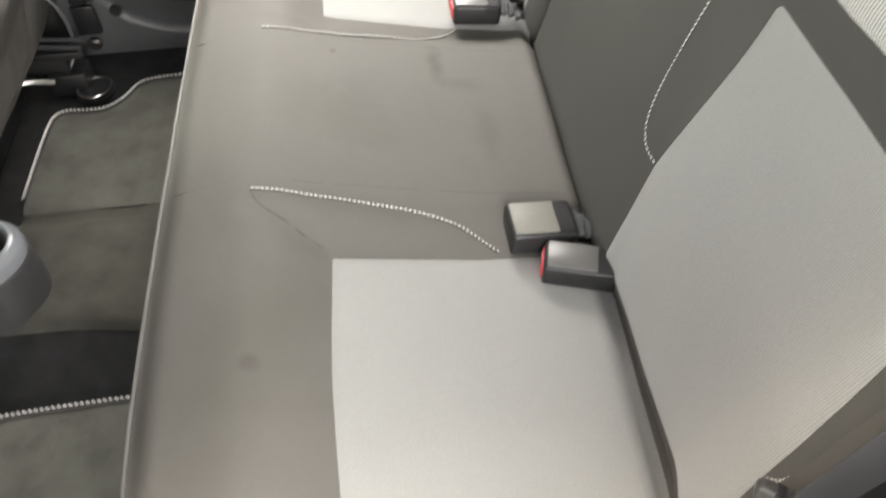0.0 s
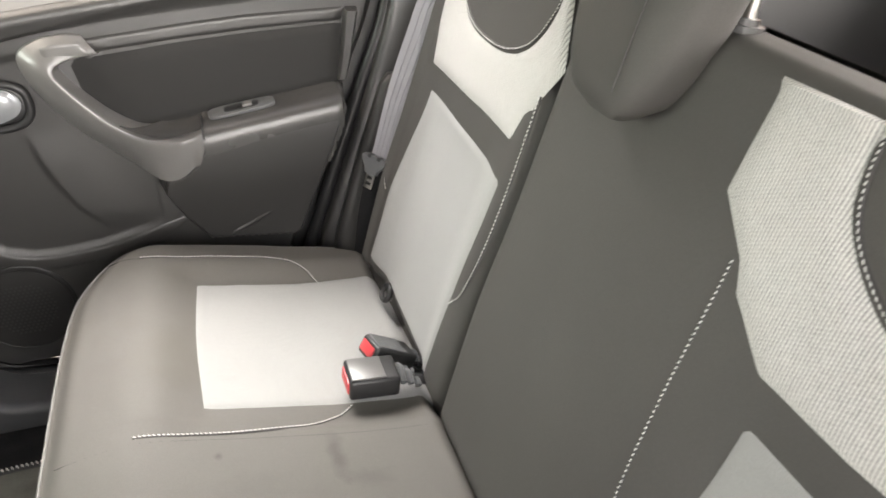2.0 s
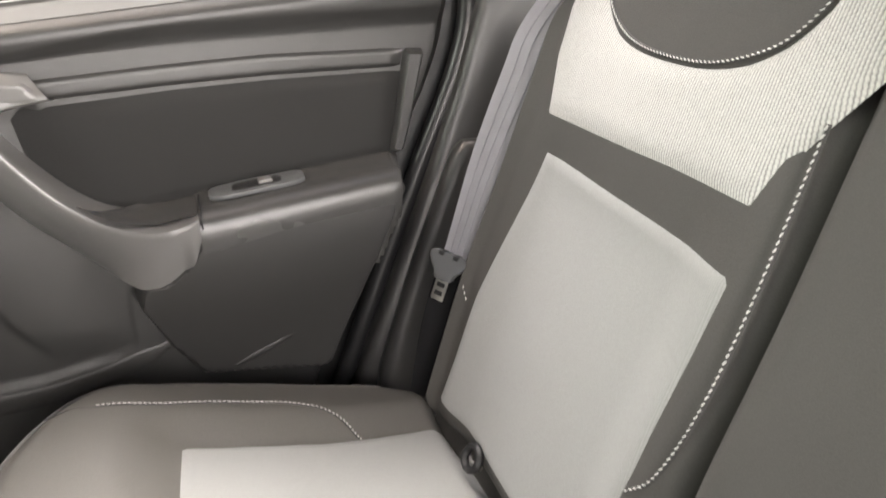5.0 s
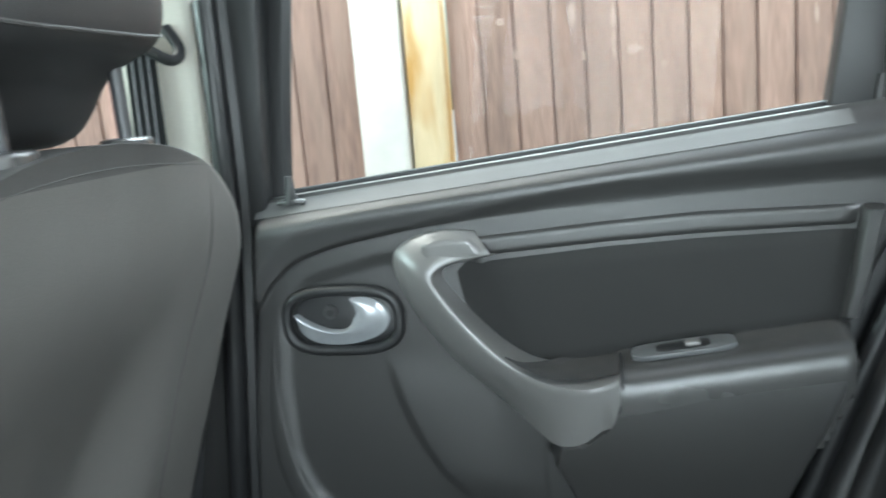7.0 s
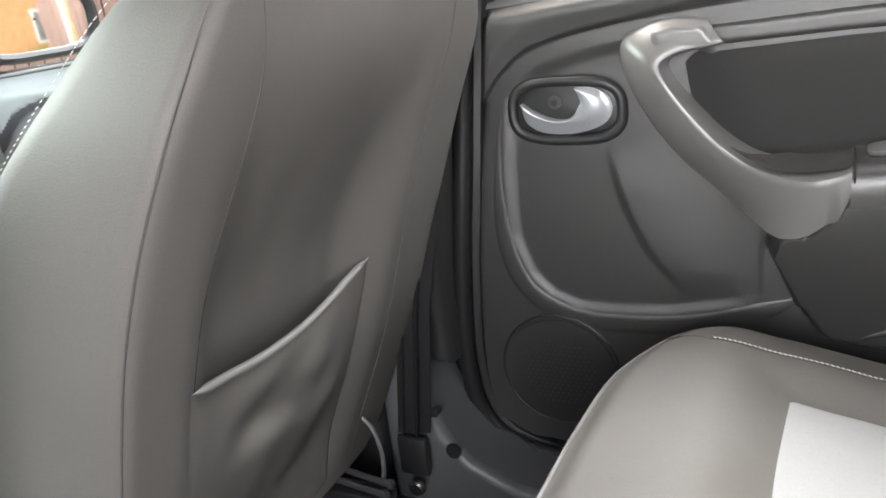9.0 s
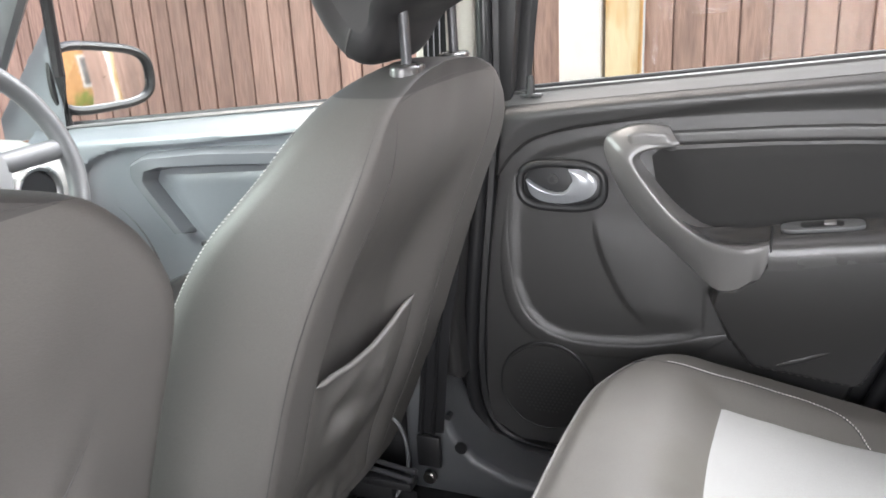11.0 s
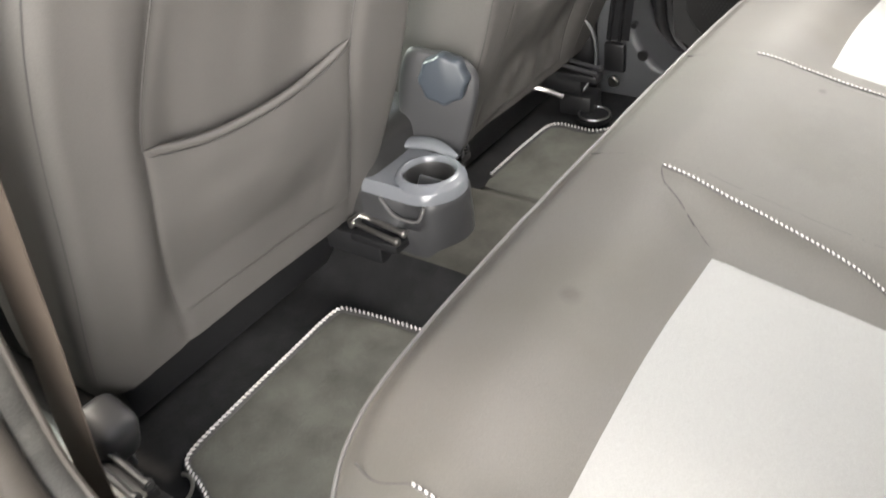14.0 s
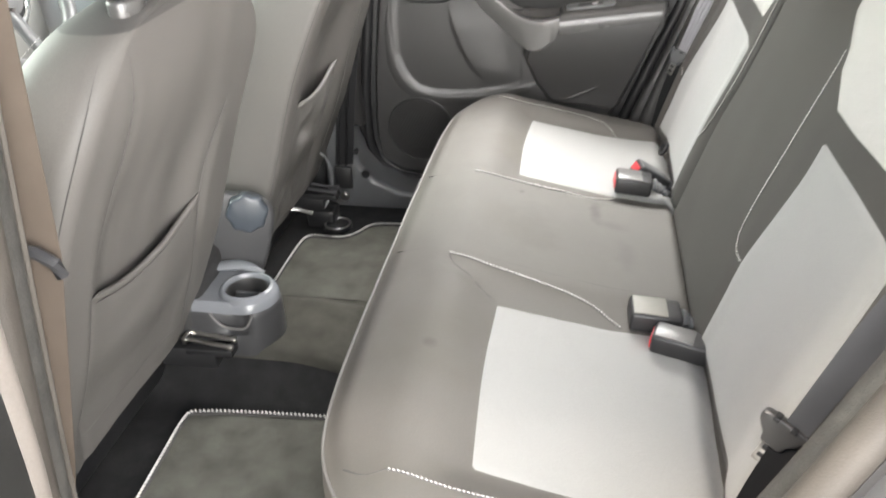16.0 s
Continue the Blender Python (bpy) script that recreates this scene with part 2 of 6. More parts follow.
def per_piece(m, spread):
    """Each board its own shade."""
    n, l = m.node_tree.nodes, m.node_tree.links
    p = n["Principled BSDF"]
    old = p.inputs["Base Color"].links[0].from_socket
    info = n.new("ShaderNodeObjectInfo")
    r = n.new("ShaderNodeMapRange")
    r.inputs["To Min"].default_value, r.inputs["To Max"].default_value = 1 - spread, 1 + spread
    l.new(info.outputs["Random"], r.inputs["Value"])
    v = n.new("ShaderNodeVectorMath")
    v.operation = "SCALE"
    l.new(old, v.inputs[0])
    l.new(r.outputs[0], v.inputs["Scale"])
    l.new(v.outputs[0], p.inputs["Base Color"])


def stretch(m, sx, sy, sz):
    """Grain drawn out along one axis."""
    n, l = m.node_tree.nodes, m.node_tree.links
    tc = next(k for k in n if k.type == "TEX_COORD")
    mp = n.new("ShaderNodeMapping")
    mp.inputs["Scale"].default_value = (sx, sy, sz)
    for link in list(tc.outputs["Object"].links):
        to = link.to_socket
        l.new(mp.outputs[0], to)
    l.new(tc.outputs["Object"], mp.inputs["Vector"])


per_piece(FENCE, 0.14)
stretch(FENCE, 1, 1, 0.12)
stretch(PINE, 1, 1, 0.2)

FLANGE = mat("beige_body_paint", (0.24, 0.212, 0.19), 0.5, 0.06, 8, 0.1, 400, coat=0.3)
GLASS = bpy.data.materials.new("window_glass")
GLASS.use_nodes = True
gn = GLASS.node_tree
for node in list(gn.nodes):
    if node.type != "OUTPUT_MATERIAL":
        gn.nodes.remove(node)
g_tr, g_gl, g_mx, g_fr = (gn.nodes.new(k) for k in ("ShaderNodeBsdfTransparent", "ShaderNodeBsdfGlossy", "ShaderNodeMixShader", "ShaderNodeFresnel"))
g_tr.inputs[0].default_value = (0.93, 0.95, 0.94, 1)
g_gl.inputs["Roughness"].default_value = 0.03
g_fr.inputs[0].default_value = 1.12
gn.links.new(g_fr.outputs[0], g_mx.inputs[0])
gn.links.new(g_tr.outputs[0], g_mx.inputs[1])
gn.links.new(g_gl.outputs[0], g_mx.inputs[2])
gn.links.new(g_mx.outputs[0], gn.nodes["Material Output"].inputs[0])


def tinted_glass(name, tint):
    g = GLASS.copy()
    g.name = name
    next(k for k in g.node_tree.nodes if k.type == "BSDF_TRANSPARENT").inputs[0].default_value = (*tint, 1)
    return g


GLASS_TINTED = tinted_glass("tinted_windscreen_glass", (0.55, 0.59, 0.57))


# ---- building tools ----
def thing(name, at, label, category, group="", kind=""):
    ob = new(name)
    ob.location = at
    ob.empty_display_size = 0.05
    return tagged(ob, label, category, group, kind)


def mesh_of(name, bm, material, smooth=True):
    me = bpy.data.meshes.new(name)
    bmesh.ops.recalc_face_normals(bm, faces=bm.faces)
    bm.to_mesh(me)
    bm.free()
    me.materials.append(material)
    if smooth:
        me.shade_smooth()
        me.set_sharp_from_angle(angle=radians(42))
    return me


def part(name, bm, material, parent=None, label="", smooth=True):
    """One mesh, in world places, under a thing or a part."""
    ob = new(name, mesh_of(name, bm, material, smooth))
    if parent is not None:
        ob.parent = parent
        ob.matrix_parent_inverse = Matrix.Translation(-Vector(parent.location)) if parent.parent is None else Matrix.Identity(4)
    if label:
        ob["label"] = label
    return ob


def lone(name, bm, material, label, category="", group="", kind="", smooth=True):
    return tagged(part(name, bm, material, None, "", smooth), label, category, group, kind)


def grid(rows, wrap=False, caps=False):
    """Quads between rows of points; wrap joins each row's ends, caps close the first and last rows."""
    bm = bmesh.new()
    vs = [[bm.verts.new(p) for p in row] for row in rows]
    m = len(rows[0])
    for a, b in zip(vs, vs[1:]):
        for i in range(m if wrap else m - 1):
            j = (i + 1) % m
            try:
                bm.faces.new((a[i], a[j], b[j], b[i]))
            except ValueError:
                pass
    if caps:
        for row in (vs[0], vs[-1]):
            bm.faces.new(row)
    return bm


def smooth_line(points, n=8, closed=False):
    """Catmull-Rom through the points."""
    p = [Vector(q) for q in points]
    if closed:
        p = [p[-1]] + p + [p[0], p[1]]
    else:
        p = [p[0] * 2 - p[1]] + p + [p[-1] * 2 - p[-2]]
    out = []
    for i in range(1, len(p) - 2):
        for k in range(n):
            t = k / n
            a, b, c, d = p[i - 1], p[i], p[i + 1], p[i + 2]
            out.append(0.5 * (2 * b + (c - a) * t + (2 * a - 5 * b + 4 * c - d) * t * t + (3 * b - a - 3 * c + d) * t**3))
    if not closed:
        out.append(p[-2])
    return out


def even(points, count):
    """The same line cut into equal steps."""
    p = [Vector(q) for q in points]
    d = [0.0]
    for a, b in zip(p, p[1:]):
        d.append(d[-1] + (b - a).length)
    out = []
    for k in range(count):
        w = d[-1] * k / (count - 1)
        i = min(max(int(np.searchsorted(d, w)) - 1, 0), len(p) - 2)
        f = (w - d[i]) / max(d[i + 1] - d[i], 1e-9)
        out.append(p[i].lerp(p[i + 1], f))
    return out


def tube(path, r, n=8, closed=False, flat=1.0, up=(0, 0, 1), taper=None):
    """A rod along a path; flat squeezes it along the up side."""
    p = [Vector(q) for q in path]
    rows = []
    for i, q in enumerate(p):
        a = p[(i - 1) % len(p)] if closed or i else p[0]
        b = p[(i + 1) % len(p)] if closed or i < len(p) - 1 else p[-1]
        d = (b - a).normalized()
        s = d.cross(Vector(up))
        s = s.normalized() if s.length > 1e-4 else d.orthogonal().normalized()
        u = s.cross(d)
        w = r * (taper(i / (len(p) - 1)) if taper else 1)
        rows.append([q + s * (w * math.cos(k * 2 * math.pi / n)) + u * (w * flat * math.sin(k * 2 * math.pi / n)) for k in range(n)])
    if closed:
        rows.append(rows[0])
        bm = grid(rows, wrap=True)
        bmesh.ops.remove_doubles(bm, verts=bm.verts, dist=1e-6)
        return bm
    return grid(rows, wrap=True, caps=True)


def block(center, size, bevel=0.004, turn=(0, 0, 0), seg=2):
    bm = bmesh.new()
    bmesh.ops.create_cube(bm, size=1.0)
    bmesh.ops.scale(bm, vec=size, verts=bm.verts)
    if bevel:
        bmesh.ops.bevel(bm, geom=list(bm.edges), offset=bevel, segments=seg, affect="EDGES", profile=0.5)
    bm.transform(pose(*center, *turn))
    return bm


def slab(outline, a, b, axis="y", bevel=0.0, seg=2):
    """A flat outline, pushed from a to b along one axis. For y the outline is (x, z); for z (x, y); for x (y, z)."""
    def at(p, v):
        return {"y": (p[0], v, p[1]), "z": (p[0], p[1], v), "x": (v, p[0], p[1])}[axis]
    bm = bmesh.new()
    lo, hi = [bm.verts.new(at(p, a)) for p in outline], [bm.verts.new(at(p, b)) for p in outline]
    m = len(outline)
    for i in range(m):
        bm.faces.new((lo[i], lo[(i + 1) % m], hi[(i + 1) % m], hi[i]))
    f1, f2 = bm.faces.new(lo), bm.faces.new(hi)
    bmesh.ops.recalc_face_normals(bm, faces=bm.faces)
    if bevel:
        bmesh.ops.bevel(bm, geom=list({e for f in (f1, f2) for e in f.edges}), offset=bevel, segments=seg, affect="EDGES", profile=0.5)
    return bm


def join(*many):
    out = bmesh.new()
    for bm in many:
        me = bpy.data.meshes.new("tmp")
        bm.to_mesh(me)
        bm.free()
        out.from_mesh(me)
        bpy.data.meshes.remove(me)
    return out


def disc(center, normal, r, h, n=32, bevel=0.0):
    bm = bmesh.new()
    bmesh.ops.create_cone(bm, cap_ends=True, segments=n, radius1=r, radius2=r, depth=h)
    if bevel:
        bmesh.ops.bevel(bm, geom=[e for e in bm.edges if len(e.link_faces) == 2 and any(len(f.verts) > 4 for f in e.link_faces)], offset=bevel, segments=2, affect="EDGES")
    bm.transform(Matrix.Translation(center) @ Vector(normal).to_track_quat("Z", "Y").to_matrix().to_4x4())
    return bm


def ease(a, b, v):
    t = min(max((v - a) / (b - a), 0.0), 1.0)
    return t * t * (3 - 2 * t)


def ramp_of(table):
    """A smooth line through (where, value) pairs."""
    xs, ys = [p[0] for p in table], [p[1] for p in table]
    def f(v):
        if v <= xs[0]:
            return ys[0]
        if v >= xs[-1]:
            return ys[-1]
        i = int(np.searchsorted(xs, v, side="right")) - 1
        t = (v - xs[i]) / (xs[i + 1] - xs[i])
        m0 = (ys[i + 1] - ys[max(i - 1, 0)]) / (xs[i + 1] - xs[max(i - 1, 0)])
        m1 = (ys[min(i + 2, len(xs) - 1)] - ys[i]) / (xs[min(i + 2, len(xs) - 1)] - xs[i])
        h = xs[i + 1] - xs[i]
        return (2 * t**3 - 3 * t * t + 1) * ys[i] + (t**3 - 2 * t * t + t) * h * m0 + (3 * t * t - 2 * t**3) * ys[i + 1] + (t**3 - t * t) * h * m1
    return f


def faded(f):
    """Thins out towards both ends."""
    return max(min(1, 9 * f, 9 * (1 - f)), 0.02)


def coons(low, high, left, right, nu, nv, place, puff=0.003, rim=0.03, sink=0.002):
    """A cushioned panel between four boundary lines (2D), laid on a surface; place(a, b, out) gives the point."""
    low, high, left, right = (even([(*q, 0) for q in s], m) for s, m in ((low, nu + 1), (high, nu + 1), (left, nv + 1), (right, nv + 1)))
    rows = []
    for j in range(nv + 1):
        v, row = j / nv, []
        for i in range(nu + 1):
            u = i / nu
            q = low[i] * (1 - v) + high[i] * v + left[j] * (1 - u) + right[j] * u
            q = q - ((1 - u) * (1 - v) * low[0] + u * (1 - v) * low[-1] + (1 - u) * v * high[0] + u * v * high[-1])
            e = min(u, 1 - u, v, 1 - v)
            row.append(place(q.x, q.y, -sink if e < 1e-6 else puff * ease(0, rim, e) + 0.0006))
        rows.append(row)
    return grid(rows)


def between(one, two, n, place, puff=0.003, sink=0.002, across=8):
    """A cushioned strip between two 2D lines, laid on a surface."""
    one, two = even([(*q, 0) for q in one], n), even([(*q, 0) for q in two], n)
    rows = []
    for k in range(across + 1):
        f = k / across
        row = []
        for i, (a, b) in enumerate(zip(one, two)):
            q = a.lerp(b, f)
            row.append(place(q.x, q.y, -sink if k in (0, across) or i in (0, n - 1) else puff * ease(0, 0.2, min(f, 1 - f)) + 0.0006))
        rows.append(row)
    return grid(rows)


def stitches(line, normal, pitch=0.0050, long=0.0041, wide=0.0016, tall=0.0012, slant=24.0):
    """A row of slanted stitches along a line."""
    p = [Vector(q) for q in line]
    total = sum((b - a).length for a, b in zip(p, p[1:]))
    pts = even(p, max(int(total / pitch), 2))
    bm = bmesh.new()
    for i in range(len(pts) - 1):
        a, b = pts[i], pts[i + 1]
        d = (b - a).normalized()
        n = normal(a).normalized() if callable(normal) else Vector(normal)
        s = d.cross(n).normalized()
        c, z = math.cos(radians(slant)), math.sin(radians(slant))
        d2, s2 = d * c + s * z, s * c - d * z
        mid = (a + b) / 2 + n * (tall * 0.35)
        ring = []
        for along, size in ((-0.5, 0.35), (-0.25, 1.0), (0.25, 1.0), (0.5, 0.35)):
            ring.append([mid + d2 * (along * long) + s2 * (wide / 2 * size * math.cos(k * math.pi / 3)) + n * (tall / 2 * size * math.sin(k * math.pi / 3)) for k in range(6)])
        vs = [[bm.verts.new(q) for q in r] for r in ring]
        for r0, r1 in zip(vs, vs[1:]):
            for k in range(6):
                bm.faces.new((r0[k], r0[(k + 1) % 6], r1[(k + 1) % 6], r1[k]))
        bm.faces.new(vs[0])
        bm.faces.new(vs[-1])
    return bm


# ---- ground and fence outside ----
def wide_ground():
    bm = bmesh.new()
    bmesh.ops.create_grid(bm, x_segments=8, y_segments=8, size=60)
    bm.transform(Matrix.Translation((0, 0, -0.42)))
    return bm


lone("ground", wide_ground(), GROUND, "grey paved driveway ground beside the fence", "ground", kind="structure")

FENCE_Y = 1.95


def fence_run(x0, x1):
    panel = thing("fence", ((x0 + x1) / 2, FENCE_Y, -0.42), "brown stained featheredge timber fence panel", "fence", "fence panels")
    x = x0
    rng = random.Random(int(x0 * 100) + 7)
    while x < x1 - 0.02:
        w = min(0.084 + rng.uniform(-0.006, 0.006), x1 - x)
        top = 1.42 + rng.uniform(-0.01, 0.01)
        lean = rng.uniform(-0.002, 0.002)
        bm = slab([(x + lean, FENCE_Y - 0.004), (x + 0.003 + lean, FENCE_Y - 0.007), (x + w * 0.5, FENCE_Y - 0.0075), (x + w - 0.009, FENCE_Y - 0.0092), (x + w - 0.005, FENCE_Y - 0.008), (x + w - 0.004, FENCE_Y + 0.004), (x + w + 0.008, FENCE_Y + 0.005), (x + w + 0.008, FENCE_Y + 0.009), (x + lean, FENCE_Y + 0.007)], -0.36, top, "z")
        part("board", bm, FENCE, panel, smooth=False)
        x += w
    return panel


fence_run(-4.6, -3.37)
fence_run(-3.23, -0.40)
fence_run(-0.155, 1.33)
fence_run(1.58, 3.0)


CLIP_WHITE = mat("grubby_white_plastic", (0.32, 0.305, 0.28), 0.5, 0.15, 40, 0.2, 300)
DRIP = mat("faded_drip", (0.44, 0.31, 0.25), 0.8, 0.2, 30, 0.3, 200)
# pale drips and knots on the boards
rng = random.Random(5)
splashed = next(o for o in bpy.data.objects if o.name.startswith("fence") and -0.1 < o.location.x < 1.2 and o.type == "EMPTY")
for sx, sz, tall, wide in ((0.155, 0.94, 0.03, 0.012), (0.255, 0.925, 0.035, 0.008), (0.253, 0.86, 0.045, 0.006), (0.30, 0.845, 0.012, 0.03), (0.37, 0.804, 0.008, 0.012), (-0.021, 0.94, 0.010, 0.018), (0.011, 0.856, 0.012, 0.008), (0.179, 0.838, 0.012, 0.008), (0.718, 0.886, 0.03, 0.006)):
    bm = bmesh.new()
    ring = [(sx + 0.7 * wide * math.cos(a) * rng.uniform(0.6, 1.2), sz + tall * math.sin(a) * rng.uniform(0.6, 1.2)) for a in np.linspace(0, 2 * math.pi, 13)[:-1]]
    bm = slab(ring, FENCE_Y - 0.0100, FENCE_Y - 0.002, "y")
    part("paint_drip", bm, DRIP, splashed, "pale dried drip", smooth=False)


# ---- neighbouring house behind the car, seen in the wing mirror ----
BRICK = mat("orange_brick", (0.55, 0.30, 0.13), 0.85, 0.15, 6, 0.4, 60)
LEAF = mat("bright_green_leaf", (0.13, 0.26, 0.04), 0.6, 0.3, 9, 0.2, 300)
house = thing("house", (7.6, 3.2, -0.42), "orange brick house wall with a white window", "house")
part("wall", block((7.7, 3.2, 1.3), (0.3, 6.0, 3.44), 0.01), BRICK, house)
part("roof", slab([(7.35, 3.0), (7.35, 3.1), (9.4, 4.4), (9.6, 4.3)], 0.0, 6.4, "y"), GROUND, house)
win = part("window", block((7.53, 3.15, 1.35), (0.08, 0.75, 1.25), 0.01), THREAD, house, "white window frame")
part("pane", block((7.485, 3.15, 1.35), (0.01, 0.58, 1.05), 0.002), PLASTIC_SILVER, win)


def bush(x, y, r):
    ob = thing("bush", (x, y, -0.42), "bright green leafy bush by the house wall", "bush", "bushes")
    rng = random.Random(int(y * 31))
    leaves = bmesh.new()
    for _ in range(420):
        v = Vector((rng.gauss(0, 1), rng.gauss(0, 1), rng.gauss(0, 1))).normalized() * r * rng.uniform(0.45, 1.05)
        c = Vector((x, y, -0.42 + r * 1.1)) + Vector((v.x, v.y, v.z * 1.1))
        u = Vector((rng.gauss(0, 1), rng.gauss(0, 1), rng.gauss(0, 1))).normalized() * 0.05
        w = u.orthogonal().normalized() * 0.028
        leaves.faces.new([leaves.verts.new(c + q) for q in (-u, w, u, -w)])
    tagged(part("leaves", leaves, LEAF, ob), kind="stuff")
    part("stem", tube([(x, y, -0.42), (x, y + 0.03, -0.42 + r)], 0.03, 6), FENCE, ob)


for by, br in ((2.55, 0.50), (3.3, 0.42), (3.9, 0.5)):
    bush(6.9, by, br)
for px in (-3.30, -0.335, 1.505):
    lone("concrete_post", block((px, FENCE_Y, 0.52), (0.125, 0.11, 1.9), 0.012), CONCRETE, "pale weathered concrete fence post", "fence post", "concrete fence posts")
for px in (-0.215, 1.390):
    lone("timber_post", block((px, FENCE_Y - 0.005, 0.5), (0.095, 0.08, 1.86), 0.004), PINE, "yellow new pine post with dark knots beside the concrete post", "fence post", "timber fence posts")

# ---- car floor and shell ----
car = thing("car", (0, 0, -0.12), "grey compact car cabin shell with an open rear door", "car")


def floor_height(x, y):
    """Flat wells with a low tunnel in the middle."""
    t = 0.045 * (1 - ease(0.06, 0.17, abs(y))) * ease(-0.02, -0.24, x) + 0.018 * (1 - ease(0.09, 0.18, abs(y)))
    return t - 0.004


def carpet():
    rows = []
    for i in range(61):
        x = -1.3 + i * 0.0333
        rows.append([(x, -0.70 + j * 0.02, floor_height(x, -0.70 + j * 0.02)) for j in range(71)])
    return grid(rows)


part("floor_carpet", carpet(), CARPET, car, "black felt floor carpet")
part("underbody", block((0, 0, -0.08), (2.9, 1.5, 0.12), 0.01), PLASTIC_BLACK, car)


# ---- rear bench cushion ----
FRONT_ROLL = ramp_of([(-0.03, 0.312), (0.0, 0.318), (0.05, 0.327), (0.09, 0.329), (0.16, 0.312), (0.25, 0.292), (0.34, 0.276), (0.48, 0.262)])
IN_Y, OUT_Y = 0.212, 0.527


def cushion_top(x, y):
    a = abs(y)
    z = FRONT_ROLL(x) - 0.017 * (a / 0.577) ** 2
    well = ease(0.15, 0.195, a) * (1 - ease(0.53, 0.585, a)) * ease(0.10, 0.17, x)
    z -= 0.017 * well
    z -= 0.022 * ease(0.424, 0.450, x) ** 1.5
    z -= 0.004 * math.exp(-(((a - 0.165) / 0.010) ** 2)) * ease(0.05, 0.1, x)
    if 0.06 < x < 0.18 and -0.23 < y < -0.13:
        near = min(math.hypot(x - 0.083 - 0.077 * f * f, a - 0.148 - 0.064 * f) for f in (0.0, 0.1, 0.2, 0.3, 0.4, 0.5, 0.6, 0.7, 0.8, 0.9, 1.0))
        z -= 0.0044 * math.exp(-((near / 0.011) ** 2)) * ease(0.145, 0.180, a)
    z += 0.0016 * noise.noise(Vector((x * 9, y * 9, 3.1))) + 0.0012 * noise.noise(Vector((x * 24, y * 17, 1.0)))
    return z


def cushion_outline(grow=0.0):
    half = [(0.47, 0.0), (0.47, 0.30), (0.47, 0.52), (0.455, 0.60), (0.40, 0.640), (0.30, 0.660), (0.17, 0.657), (0.075, 0.638), (0.026, 0.592), (-0.005, 0.518), (-0.0155, 0.41), (-0.017, 0.28), (-0.017, 0.12)]
    pts = [(x, y, 0) for x, y in half] + [(x, -y, 0) for x, y in reversed(half[1:])]
    line = even(smooth_line(pts, 8, True) + [Vector(pts[0])], 321)[:-1]
    if grow:
        out = []
        for i, q in enumerate(line):
            d = (line[(i + 1) % len(line)] - line[i - 1]).normalized()
            out.append(q + Vector((d.y, -d.x, 0)) * grow)
        return out
    return line


def cushion_normal(p):
    e = 0.004
    return Vector((-(cushion_top(p.x + e, p.y) - cushion_top(p.x - e, p.y)) / (2 * e), -(cushion_top(p.x, p.y + e) - cushion_top(p.x, p.y - e)) / (2 * e), 1)).normalized()


def on_cushion(x, y, out=0.0):
    p = Vector((x, y, cushion_top(x, y)))
    return p + cushion_normal(p) * out


